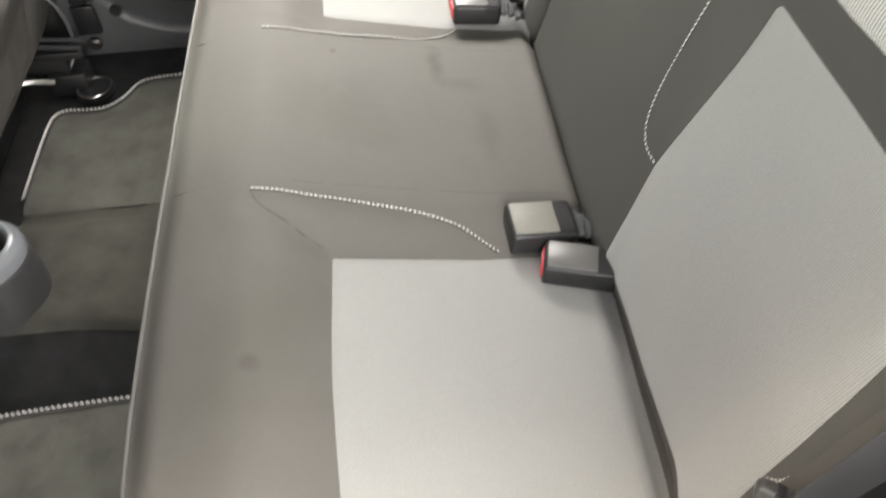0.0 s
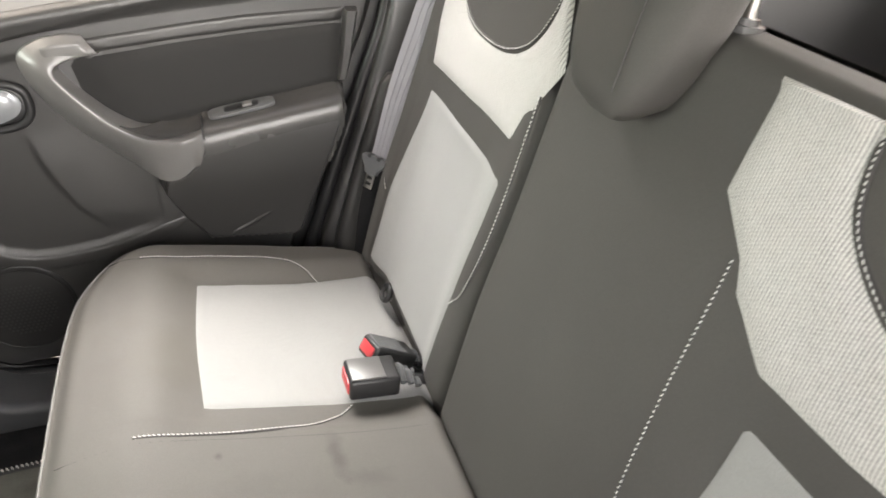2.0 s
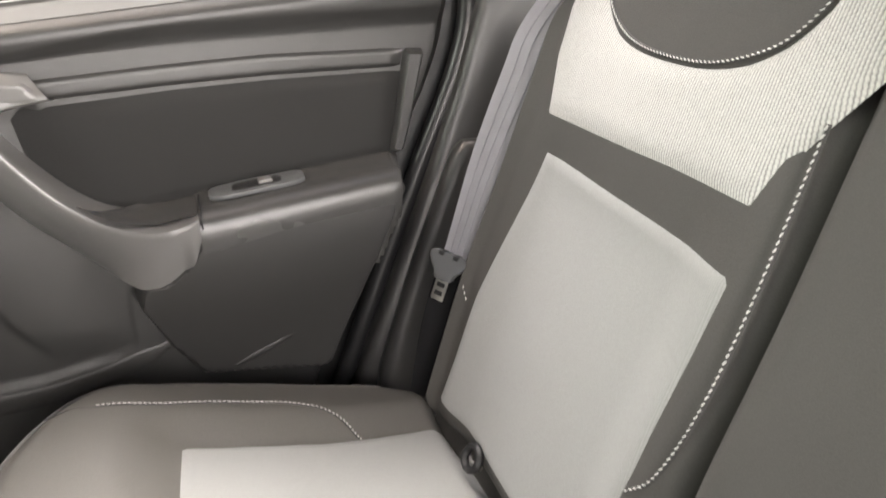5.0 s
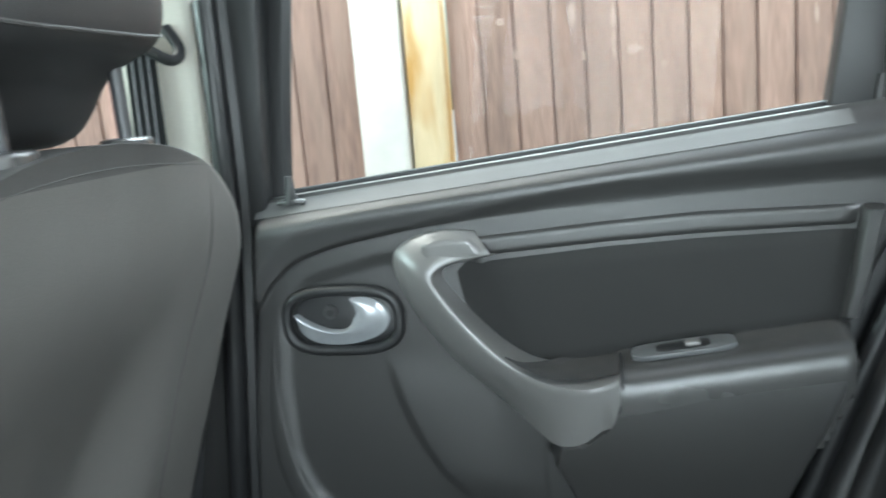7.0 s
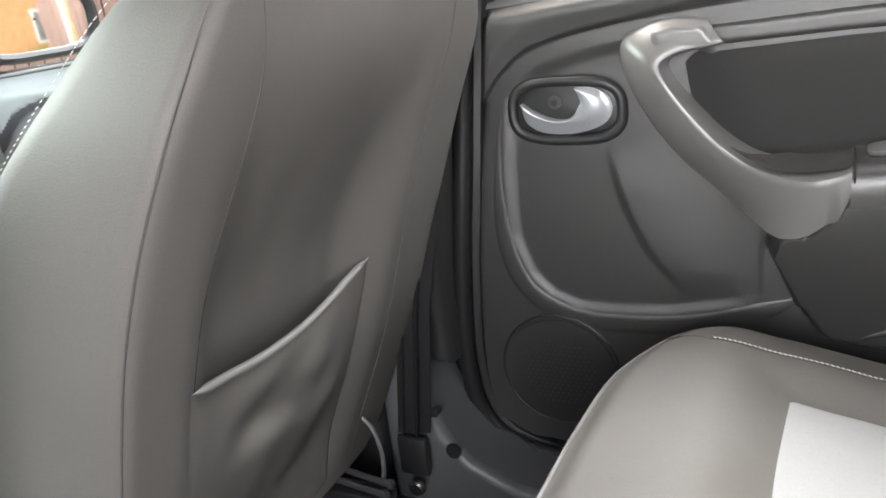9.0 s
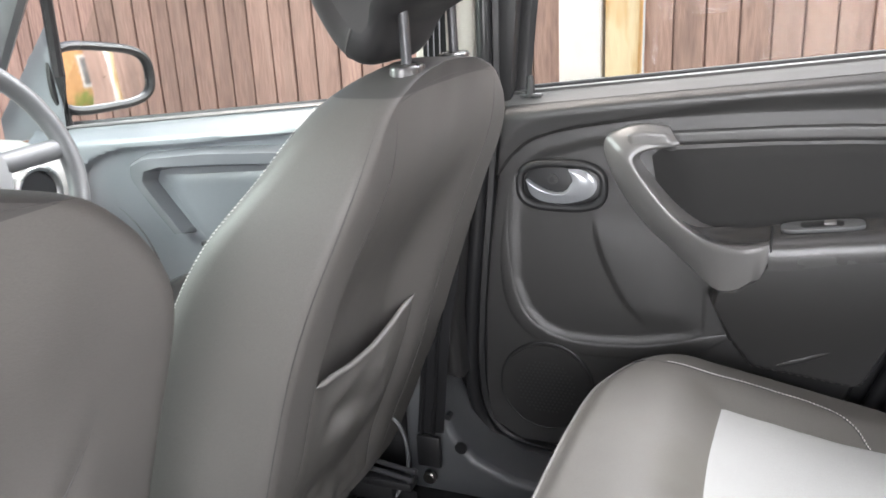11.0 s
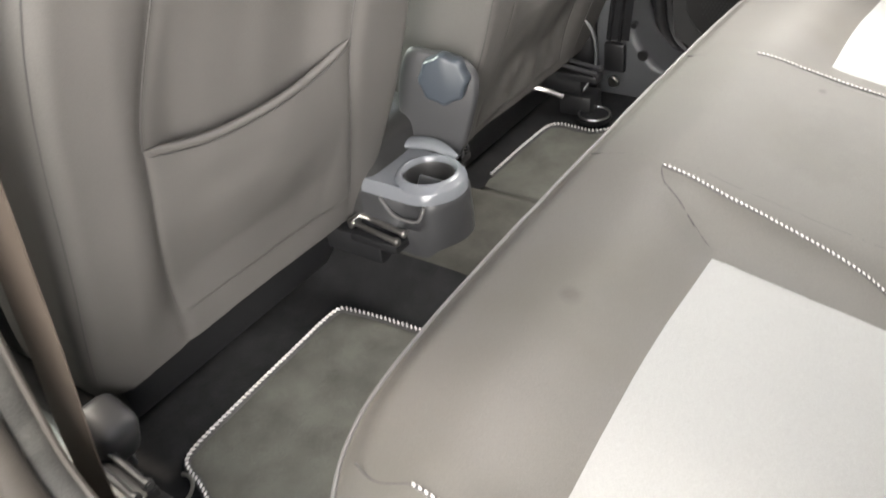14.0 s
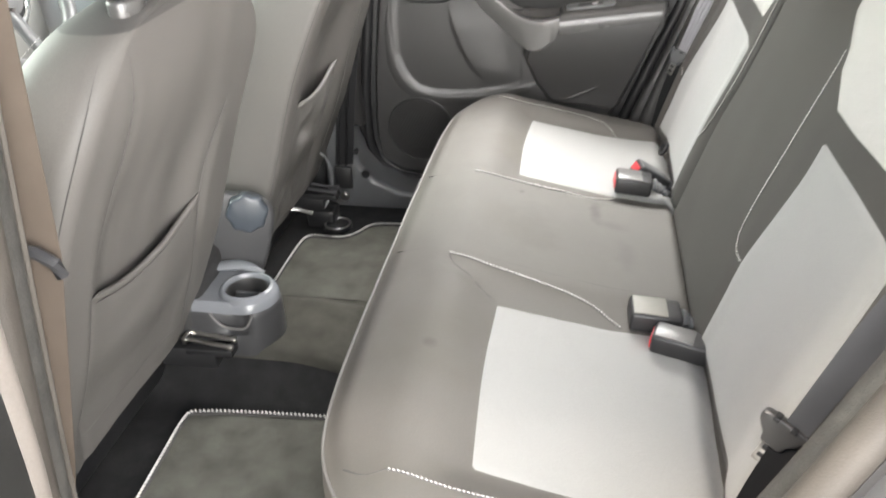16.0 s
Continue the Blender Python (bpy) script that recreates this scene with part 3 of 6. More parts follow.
def bench_cushion():
    bench = thing("rear_bench", (0.2, 0, 0.0), "grey leatherette rear bench cushion with two pale cloth inserts", "car seat")
    line = cushion_outline()
    rows = []
    edge_drop = 0.014
    for k, g in ((0.07, -0.05), (0.17, -0.022), (0.40, -0.008), (0.68, 0.003), (0.88, 0.005), (0.965, 0.002)):
        rows.append([(q.x, q.y, k * (cushion_top(q.x, q.y) - edge_drop)) for q in cushion_outline(g)])
    for k in range(0, 61):
        f = (k / 60) ** 1.15
        row = []
        for q in line:
            c = Vector((0.24, max(min(q.y, 0.42), -0.42), 0))
            w = q.lerp(c, f)
            d = (w - q).length
            row.append((w.x, w.y, cushion_top(w.x, w.y) - edge_drop * (1 - ease(0, 0.035, d)) ** 2))
        rows.append(row)
    part("cushion_body", grid(rows, wrap=True), LEATHER_USED, bench)
    # piped edge
    ring = [(q.x, q.y, cushion_top(q.x, q.y) - edge_drop + 0.0005) for q in cushion_outline(0.0015) if q.x < 0.40]
    start = next(i for i in range(len(ring)) if abs(ring[i][1] - ring[i - 1][1]) > 0.3) if any(abs(ring[i][1] - ring[i - 1][1]) > 0.3 for i in range(1, len(ring))) else 0
    ring = ring[start:] + ring[:start]
    part("piping", tube(ring, 0.0018, 8), PIPING, bench, "pale piping along the cushion edge")
    for s in (-1, 1):
        iy, oy, fx = (IN_Y + 0.007, OUT_Y + 0.006, 0.160) if s < 0 else (IN_Y, OUT_Y, 0.155)
        low = [(fx, s * iy), (0.30, s * (iy - 0.004)), (0.46, s * (iy - 0.008))]
        high = [(fx + 0.004, s * oy), (0.30, s * (oy + 0.006)), (0.46, s * (oy + 0.016))]
        left = smooth_line([(fx, s * iy, 0), (fx - 0.003, s * 0.37, 0), (fx + 0.004, s * oy, 0)], 8)
        right = [(0.46, s * (iy - 0.008)), (0.46, s * (oy + 0.016))]
        part("insert_panel", coons(low, high, [(q.x, q.y) for q in left], right, 40, 40, on_cushion, 0.0016, 0.03), INSERT, bench, "pale grey woven cloth insert")
        dy = 0.004 if s < 0 else 0.0
        inner = smooth_line([(0.083, s * 0.148, 0), (0.18, s * (0.150 + dy), 0), (0.255, s * (0.158 + dy), 0), (0.305, s * (0.176 + dy), 0), (0.338, s * (0.206 + dy), 0)], 10)
        outer = smooth_line([(0.083, s * 0.576, 0), (0.17, s * 0.578, 0), (0.25, s * 0.573, 0), (0.305, s * 0.558, 0), (0.345, s * 0.530, 0)] if s < 0 else [(0.083, 0.578, 0), (0.17, 0.590, 0), (0.25, 0.593, 0), (0.30, 0.584, 0), (0.33, 0.562, 0), (0.346, 0.530, 0)], 10)
        for seam in (inner, outer):
            path = [on_cushion(q.x, q.y, 0.0016) for q in seam]
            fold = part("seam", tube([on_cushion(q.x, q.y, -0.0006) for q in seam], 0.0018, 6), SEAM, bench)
            part("stitching", stitches(path, cushion_normal), THREAD, fold, "white slanted stitches")
        if s < 0:
            # Dark line painted along the fold as its shade; no sewn seam here.
            part("seam", tube([on_cushion(0.083 + 0.077 * f ** 1.6, s * (0.148 + 0.064 * f), 0.0) for f in np.linspace(0, 1, 16)], 0.0008, 6, taper=faded), SEAM, bench)
        crease = [(0.083, s * 0.576), (0.06, s * 0.585), (0.035, s * 0.578)]
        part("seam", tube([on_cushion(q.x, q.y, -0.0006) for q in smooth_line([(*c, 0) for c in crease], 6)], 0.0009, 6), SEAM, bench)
    # cross seam of the middle place
    for s in (-1, 1):
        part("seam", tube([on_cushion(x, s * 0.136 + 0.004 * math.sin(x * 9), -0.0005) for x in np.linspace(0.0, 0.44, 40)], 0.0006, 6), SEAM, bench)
    return bench


bench_cushion()


# ---- rear backrests ----
def back_face(y, z):
    """Front of the backrest."""
    a = abs(y)
    x = 0.48 + 0.33 * (z - 0.391)
    side = 0.5 * ease(0.545, 0.575, a) * (1 - ease(0.66, 0.76, z))
    x -= 0.020 * side
    x += 0.010 * ease(0.21, 0.27, a) * (1 - ease(0.47, 0.53, a)) * (1 - ease(0.50, 0.62, z))
    x -= 0.006 * math.exp(-(((z - 0.40) / 0.10) ** 2))
    x += 0.022 * (1 - ease(0.235, 0.268, z)) ** 1.5
    x += 0.0012 * noise.noise(Vector((y * 12, z * 12, 7)))
    return x


def on_back(y, z, out=0.0):
    return Vector((back_face(y, z) - out * 0.95, y, z + out * 0.31))


def back_normal(p):
    return Vector((-0.95, 0, 0.31))


def backrest_shell(y0, y1, top, outer):
    rows = []
    levels = [(0.20, 0.0), (0.24, 0.0)] + [(0.24 + (top - 0.260) * k / 40, 0.0) for k in range(1, 41)]
    for k in range(1, 9):
        a = k / 8 * math.pi / 2
        levels.append((top - 0.020 + 0.020 * math.sin(a), 1 - math.cos(a)))
    for z, shrink in levels:
        d0, d1, r, e = 0.018 * shrink, 0.11 - 0.058 * ease(top - 0.16, top - 0.03, z) - 0.016 * shrink, 0.028, 0.03 * shrink
        fall = 0.05 * ease(top - 0.11, top, z) ** 1.4
        ya, yb = y0 + e + (fall if outer < 0 else 0.0), y1 - e - (fall if outer > 0 else 0.0)
        row = []
        for i in range(49):
            y = ya + r + (yb - ya - 2 * r) * i / 48
            row.append((back_face(y, z) + d0, y, z))
        for k in range(1, 7):
            a = k / 6 * math.pi / 2
            row.append((back_face(yb, z) + d0 + r - r * math.cos(a), yb - r + r * math.sin(a), z))
        row.append((back_face(yb, z) + d1, yb, z))
        row.append((back_face(ya, z) + d1, ya, z))
        for k in range(0, 6):
            a = (6 - k) / 6 * math.pi / 2
            row.append((back_face(ya, z) + d0 + r - r * math.cos(a), ya + r - r * math.sin(a), z))
        rows.append(row)
    return grid(rows, wrap=True, caps=True)


def backrest_trim(rest, s):
    """Cloth panels and stitching of one outer place; s is the side."""
    def P(pts):
        return [(s * a, b) for a, b in pts]
    if s > 0:
        inn = [(0.226, 0.262), (0.207, 0.40), (0.199, 0.551)]
        out = [(0.545, 0.268), (0.533, 0.40), (0.502, 0.562)]
        band_in, band_out = (0.210, 0.589), (0.524, 0.587)
    else:
        inn = [(0.236, 0.262), (0.232, 0.391), (0.250, 0.573)]
        out = [(0.550, 0.268), (0.548, 0.42), (0.534, 0.575)]
        band_in, band_out = (0.240, 0.600), (0.536, 0.606)
    part("insert_panel", coons(P([inn[0], out[0]]), P([inn[-1], out[-1]]), P(inn), P(out), 36, 36, on_back, 0.0016, 0.03), INSERT, rest, "pale grey woven cloth insert")
    bi, bo = band_in, band_out
    head = [(0.200, 0.756), (0.205, 0.738), (0.226, 0.706), (0.253, 0.687), (0.303, 0.672), (0.365, 0.669), (0.415, 0.674), (0.455, 0.690), (0.482, 0.713), (0.497, 0.738), (0.500, 0.752)] if s > 0 else [(0.243, 0.778), (0.246, 0.745), (0.263, 0.713), (0.310, 0.684), (0.365, 0.674), (0.433, 0.684), (0.478, 0.708), (0.496, 0.745), (0.498, 0.775)]
    rim = [(0.140, 0.776) if s < 0 else (0.182, 0.756), (0.134 if s < 0 else 0.150, 0.690), (0.176, 0.655), (0.188, 0.632) if s < 0 else (0.198, 0.622), bi, ((bi[0] + bo[0]) / 2 - 0.06, bi[1] + 0.001), ((bi[0] + bo[0]) / 2 + 0.06, bo[1] + 0.001), bo] + ([(0.530, 0.650), (0.522, 0.72), (0.514, 0.774)] if s < 0 else [(0.544, 0.642), (0.547, 0.685), (0.538, 0.722), (0.521, 0.745), (0.508, 0.752)])
    head_line = even(smooth_line([(s * a, b, 0) for a, b in head], 10), 240)
    rim_line = even([(s * a, b, 0) for a, b in rim], 240)
    part("ribbed_panel", between([(q.x, q.y) for q in rim_line], [(q.x, q.y) for q in head_line], 240, on_back, 0.003), RIBBED, rest, "pale ribbed honeycomb cloth panel")
    seam = even(smooth_line([(s * a, b, 0) for a, b in head], 10), 80)
    fold = part("seam", tube([on_back(q.x, q.y, 0.0008) for q in seam], 0.0018, 6), SEAM, rest)
    part("stitching", stitches([on_back(q.x, q.y, 0.0024) for q in seam], back_normal, 0.0048, 0.0036, 0.0012, 0.0010), THREAD, fold, "white slanted stitches")
    for line in ([(0.176, 0.655), (0.175, 0.60), (0.175, 0.52), (0.181, 0.45), (0.191, 0.416), (0.209, 0.400), (0.236, 0.394)] if s < 0 else [(0.178, 0.655), (0.1765, 0.58), (0.177, 0.47), (0.190, 0.41), (0.212, 0.384)],
                 [(0.528, 0.66), (0.548, 0.60), (0.560, 0.52), (0.562, 0.45), (0.557, 0.405), (0.546, 0.385)] if s < 0 else [(0.564, 0.425), (0.562, 0.41), (0.556, 0.395), (0.546, 0.385)]):
        q = smooth_line([(s * a, b, 0) for a, b in line], 10)
        fold = part("seam", tube([on_back(v.x, v.y, -0.0004) for v in q], 0.0015, 6), SEAM, rest)
        part("stitching", stitches([on_back(v.x, v.y, 0.0008) for v in q], back_normal, 0.0052, 0.0041, 0.0012), THREAD, fold, "white slanted stitches")


wide_rest = thing("folding_rear_seat", (0.55, -0.22, 0.25), "wide grey leatherette rear backrest with pale ribbed cloth panel", "car seat", "rear backrests")
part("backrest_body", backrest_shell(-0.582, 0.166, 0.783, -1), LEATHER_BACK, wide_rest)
backrest_trim(wide_rest, -1)
narrow_rest = thing("folding_rear_seat", (0.55, 0.4, 0.25), "narrow grey leatherette rear backrest with pale cloth insert beside the door", "car seat", "rear backrests")
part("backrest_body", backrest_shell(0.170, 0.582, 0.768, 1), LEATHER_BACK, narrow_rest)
backrest_trim(narrow_rest, 1)


# ---- front seats ----
REAR_LINE = ramp_of([(0.06, -0.385), (0.145, -0.352), (0.30, -0.285), (0.433, -0.240), (0.56, -0.192), (0.68, -0.145), (0.775, -0.118)])
HALF_W = ramp_of([(0.06, 0.225), (0.12, 0.245), (0.25, 0.258), (0.45, 0.260), (0.56, 0.256), (0.64, 0.242), (0.685, 0.221), (0.713, 0.199), (0.738, 0.167), (0.752, 0.127), (0.761, 0.087), (0.766, 0.035)])
THICK = ramp_of([(0.06, 0.17), (0.3, 0.19), (0.5, 0.182), (0.6, 0.165), (0.66, 0.135), (0.74, 0.09), (0.775, 0.05)])


def seat_rear(v, z, mid=0.0, deep=0.044):
    """Rear face of a front seat, hollow between its bolsters; v is the place across from its middle."""
    hollow = (1 - ease(0.09, 0.175, abs(v - mid))) * ease(0.67, 0.46, z) * ease(0.08, 0.22, z)
    return REAR_LINE(z) - deep * hollow - 0.018 * ease(0.60, 0.768, z) ** 2


def front_seat(yc, dx, label, wrinkle, shift, hy, lower):
    seat = thing("driver_seat" if yc > 0 else "passenger_seat", (-0.5 + dx, yc, 0.0), label, "car seat", "front seats")

    near = yc < 0
    seam_a = ramp_of([(0.12, -0.112), (0.176, -0.119), (0.293, -0.1425), (0.40, -0.149), (0.436, -0.151), (0.518, -0.1335), (0.582, -0.127), (0.6456, -0.137), (0.73, -0.150)])
    seam_b = ramp_of([(0.12, 0.200), (0.17, 0.190), (0.325, 0.1554), (0.42, 0.145), (0.4956, 0.148), (0.54, 0.162), (0.62, 0.180), (0.73, 0.190)])

    def rear(v, z, out=0.0):
        if near:
            out -= 0.0045 * math.exp(-(((v - seam_a(z)) / 0.011) ** 2)) * ease(0.72, 0.62, z)
            out -= 0.0045 * math.exp(-(((v - seam_b(z)) / 0.011) ** 2)) * ease(0.58, 0.50, z)
        n = (0.003 if near else 0.0055) * noise.noise(Vector((v * 6 + wrinkle, z * 5, 2))) + 0.002 * noise.noise(Vector((v * 18 + wrinkle, z * 9, 5)))
        return Vector((seat_rear(v, z, 0.8 * shift, 0.026 if near else 0.044) + dx + n + out, yc + v, z + 0.25 * out))

    rows = []
    zs = [0.10, 0.108, 0.118] + [0.118 + (0.70 - 0.118) * k / 40 for k in range(1, 41)] + [0.707, 0.717, 0.727, 0.736, 0.744, 0.750, 0.755, 0.759, 0.762, 0.7645, 0.766]
    for z in zs:
        w, t = HALF_W(z), THICK(z)
        z -= lower * ease(0.55, 0.72, z)
        r = min(0.042, t * 0.45, w * 0.45)
        rr = min(0.030 if near else 0.017, t * 0.45, w * 0.45)
        tuck = 0.012 * (1 - ease(0.10, 0.125, z))
        w -= tuck
        row = []
        wide = w + (0.010 if near else 0.0) * ease(0.74, 0.60, z)
        for i in range(97):
            v = -w + rr + (wide + w - 2 * rr) * i / 96
            row.append(rear(v, z))
        for k in range(1, 8):
            a = k / 8 * math.pi / 2
            p = rear(w, z)
            row.append((p.x - rr + rr * math.cos(a), yc + wide - rr + rr * math.sin(a), z))
        p = rear(w, z)
        row.append((p.x - rr, yc + wide, z))
        row.append((p.x - t + r, yc + wide, z))
        for k in range(1, 5):
            a = k / 5 * math.pi / 2
            row.append((p.x - t + r - r * math.sin(a), yc + wide - r + r * math.cos(a), z))
        p = rear(-w, z)
        for k in range(0, 5):
            a = k / 5 * math.pi / 2
            row.append((p.x - t + r - r * math.cos(a), yc - w + r - r * math.sin(a), z))
        row.append((p.x - t + r, yc - w, z))
        row.append((p.x - rr, yc - w, z))
        for k in range(1, 8):
            a = k / 8 * math.pi / 2
            row.append((p.x - rr + rr * math.sin(a), yc - w + rr - rr * math.cos(a), z))
        rows.append(row)
    cut = next(i for i, row in enumerate(rows) if row[0][2] > 0.737 - lower)
    shell = grid(rows[: cut + 1], wrap=True)
    shell.verts.ensure_lookup_table()
    shell.faces.new(shell.verts[: len(rows[0])])
    part("backrest", shell, LEATHER_SEAT, seat)
    # Crown is the same leatherette, painted darker as shade.
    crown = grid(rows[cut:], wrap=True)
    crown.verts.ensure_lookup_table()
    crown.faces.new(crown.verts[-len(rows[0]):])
    part("top_panel", crown, LEATHER_TOP, seat, "leatherette strip across the top, shade in its colour")
    # seams that frame the rear panel
    for s in (-1, 1):
        path = [rear(s * (0.155 + 0.01 * math.sin(z * 5)), z, 0.0002) for z in np.linspace(0.12, 0.727, 60)]
        if near:
            path = [rear((seam_a if s < 0 else seam_b)(z), z, 0.0002) for z in np.linspace(0.12, 0.727 if s < 0 else 0.56, 60)]
        part("seam", tube(path, 0.0008 if near else 0.0007, 6, taper=faded), SEAM, seat)
    path = [rear(v, 0.730 + 0.014 * math.cos(v * 9), 0.0) for v in np.linspace(-0.155, 0.155, 30)]
    part("seam", tube(path, 0.0006 if near else 0.0004, 6, taper=faded), SEAM, seat)
    for s in (-1, 1):
        path = []
        for z in np.linspace(0.12, 0.72, 60):
            w, t = HALF_W(z), THICK(z)
            r = min(0.030 if near else 0.017, t * 0.45)
            p = rear(s * w, z)
            path.append((p.x - r * 0.29, yc + s * (w - r * 0.29), z))
        part("seam", tube(path, 0.0008 if near else 0.0009, 6, taper=faded), SEAM, seat)
    # pocket
    def pocket_sides(z):
        return (seam_a(z), seam_b(z)) if near else (shift - 0.148, shift + 0.148)

    def lip(u):
        """Height of the pocket's sagging edge."""
        return 0.387 + 0.030 * abs(u) ** 2.6 if near else 0.425 - 0.024 * (1 - u * u)

    def stretched(lo, hi, u, z, out):
        """The pocket cloth spans the hollow between its two side seams."""
        f = (u + 1) / 2
        own, taut = rear(lo + (hi - lo) * f, z, out), rear(lo, z, 0.0).lerp(rear(hi, z, 0.0), f)
        taut.x += out
        return Vector((max(own.x, 0.3 * own.x + 0.7 * taut.x), own.y, own.z))

    steps = list(np.linspace(-1, 1, 61))
    foot = 0.146 if near else 0.115
    prow, edge_line = [], []
    for j in range(51):
        f = j / 50
        row = []
        for u in steps:
            z = lip(u) * (1 - f) + foot * f
            lo, hi = pocket_sides(z)
            v = lo + (hi - lo) * (u + 1) / 2
            across = 1 - u * u
            tilt = 0.35 + 0.65 * ease(-1, 1, u)
            bulge = 0.001 + 0.004 * across + (0.008 + 0.022 * wrinkle) * math.sin(math.pi * min(f * 1.25 + 0.12, 1.0)) * across * (tilt if wrinkle > 0.5 else 1)
            q = v - shift
            fold = noise.noise(Vector((q * 9 + z * 7, z * 13 - q * 9, 4.0))) + 0.5 * noise.noise(Vector((q * 25, z * 21, 9.0)))
            bulge += wrinkle * 0.010 * fold * across * ease(0.0, 0.15, f)
            bulge -= wrinkle * 0.016 * math.exp(-(((q + 0.05 - 0.1 * f) / 0.05) ** 2)) * math.exp(-(((f - 0.24) / 0.09) ** 2))
            side = abs(u) > 0.997 or j == 50
            row.append(stretched(lo, hi, u, z, -0.001 if side else max(bulge, 0.0012)))
            if j == 0:
                edge_line.append(stretched(lo, hi, u, z, 0.001 + 0.005 * across + (0.008 + 0.010 * wrinkle) * math.sin(0.12 * math.pi) * across))
        prow.append(row)
    pocket = part("pocket", grid(prow), LEATHER_SEAT, seat, "sagging leatherette map pocket")
    ends = lambda f: max(min(1, 14 * f, 14 * (1 - f)), 0.05)
    part("piping", tube(edge_line, 0.0048 if near else 0.0040, 10, taper=ends), LEATHER_SEAT if near else PIPING, pocket, "rolled pocket edge")
    if near:
        part("seam", tube([p + Vector((0.0012, 0, -0.0065)) for p in edge_line], 0.0008, 6, taper=ends), SEAM, pocket)
    # seat base
    base_rows = []
    for x, h, w in ((-0.92, 0.10, 0.19), (-0.93, 0.16, 0.22), (-0.90, 0.22, 0.235), (-0.80, 0.25, 0.24), (-0.60, 0.235, 0.24), (-0.42, 0.20, 0.235), (-0.38, 0.16, 0.225), (-0.38, 0.11, 0.2)):
        base_rows.append([(x + dx, yc + w * c, h + (0.0 if abs(c) < 0.8 else -0.02)) for c in np.linspace(-1, 1, 15)])
    base_rows.append([(-0.42 + dx, yc + 0.19 * c, 0.085) for c in np.linspace(-1, 1, 15)])
    base_rows.append([(-0.90 + dx, yc + 0.18 * c, 0.085) for c in np.linspace(-1, 1, 15)])
    base_rows.append(base_rows[0])
    part("seat_cushion", grid(base_rows), LEATHER_SEAT, seat)
    # Black filler block added to give the darkness under the seat.
    part("under_seat_filler", block((-0.66 + dx, yc, 0.09), (0.50, 0.40, 0.15), 0.01), PLASTIC_BLACK, seat)
    # white stitching along the front edge of the inner side
    edge = []
    for z in np.linspace(0.30, 0.735, 60):
        w, t = HALF_W(z), THICK(z)
        r = min(0.042, t * 0.45, w * 0.45)
        p = rear(-w, z)
        edge.append((p.x - t + r - 0.7 * r, yc - w + r - 0.72 * r, z))
    part("stitching", stitches(edge, (-0.7, -0.7, 0), 0.0052, 0.0040, 0.0012, 0.0010), THREAD, seat, "white slanted stitches")
    # headrest on two posts
    section = smooth_line([(-0.272, 0, 0.93), (-0.273, 0, 0.86), (-0.256, 0, 0.795), (-0.235, 0, 0.768), (-0.212, 0, 0.761), (-0.195, 0, 0.775), (-0.178, 0, 0.803), (-0.155, 0, 0.818), (-0.135, 0, 0.828), (-0.125, 0, 0.845), (-0.122, 0, 0.88), (-0.13, 0, 0.93), (-0.15, 0, 0.965), (-0.19, 0, 0.978), (-0.238, 0, 0.965)], 5, True)
    lift = 0.004 if near else 0.0
    section = [q + Vector((0, 0, lift)) for q in section]
    mid = Vector((-0.195, 0, 0.875 + lift))
    cover_rows, under_rows = [], []
    first, last = 15, 43
    for v in np.sin(np.linspace(-math.pi / 2, math.pi / 2, 41)):
        k = 0.50 + 0.50 * math.sqrt(max(1 - abs(v) ** 5, 0.0))
        row = [mid + Vector(((q.x - mid.x) * k, 0, (q.z - mid.z) * (0.35 + 0.65 * k))) + Vector((dx, yc + hy + 0.114 * v * (1 - 0.2 * ease(0.85, 0.77, q.z)), 0)) for q in section]
        cover_rows.append(row[last:] + row[: first + 1])
        under_rows.append(row[first : last + 1])
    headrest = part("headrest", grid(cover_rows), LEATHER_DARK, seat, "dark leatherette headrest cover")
    for k in (0, -1):
        cap = bmesh.new()
        cap.faces.new([cap.verts.new(q) for q in cover_rows[k] + under_rows[k][1:-1]])
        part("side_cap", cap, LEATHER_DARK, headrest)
    # Shade below the headrest is painted into this darker piece.
    part("underside", grid(under_rows), LEATHER_UNDER, headrest, "headrest underside, darkened as shade")
    part("seam", tube([row[0] for row in under_rows], 0.0012, 6), SEAM, headrest)
    part("seam", tube([row[-1] for row in under_rows], 0.0016, 6), SEAM, headrest)
    for s in (-1, 1):
        part("post", tube([(-0.163 + dx, yc + hy + s * 0.070, 0.74), (-0.165 + dx, yc + hy + s * 0.070, 0.84)], 0.0058, 12), POST_STEEL, headrest)
        ring = [(-0.163 + dx + 0.017 * math.cos(a), yc + hy + s * 0.070 + 0.027 * math.sin(a)) for a in np.linspace(0, 2 * math.pi, 29)[:-1]]
        part("post_collar", slab(ring, 0.746 - lower, 0.7690 - lower, "z", 0.004, 4), ARMREST, seat, "dark grey oval post collar")
    return seat


front_seat(0.362, 0.0, "grey leatherette driver seat with a bulging rear map pocket", 1.0, -0.035, -0.006, 0.005)
front_seat(-0.303, -0.040, "grey leatherette passenger seat with a rear map pocket", 0.25, -0.012, -0.026, 0.010)


# ---- far rear door ----
def window_line(x):
    return 0.686 + 0.094 * x


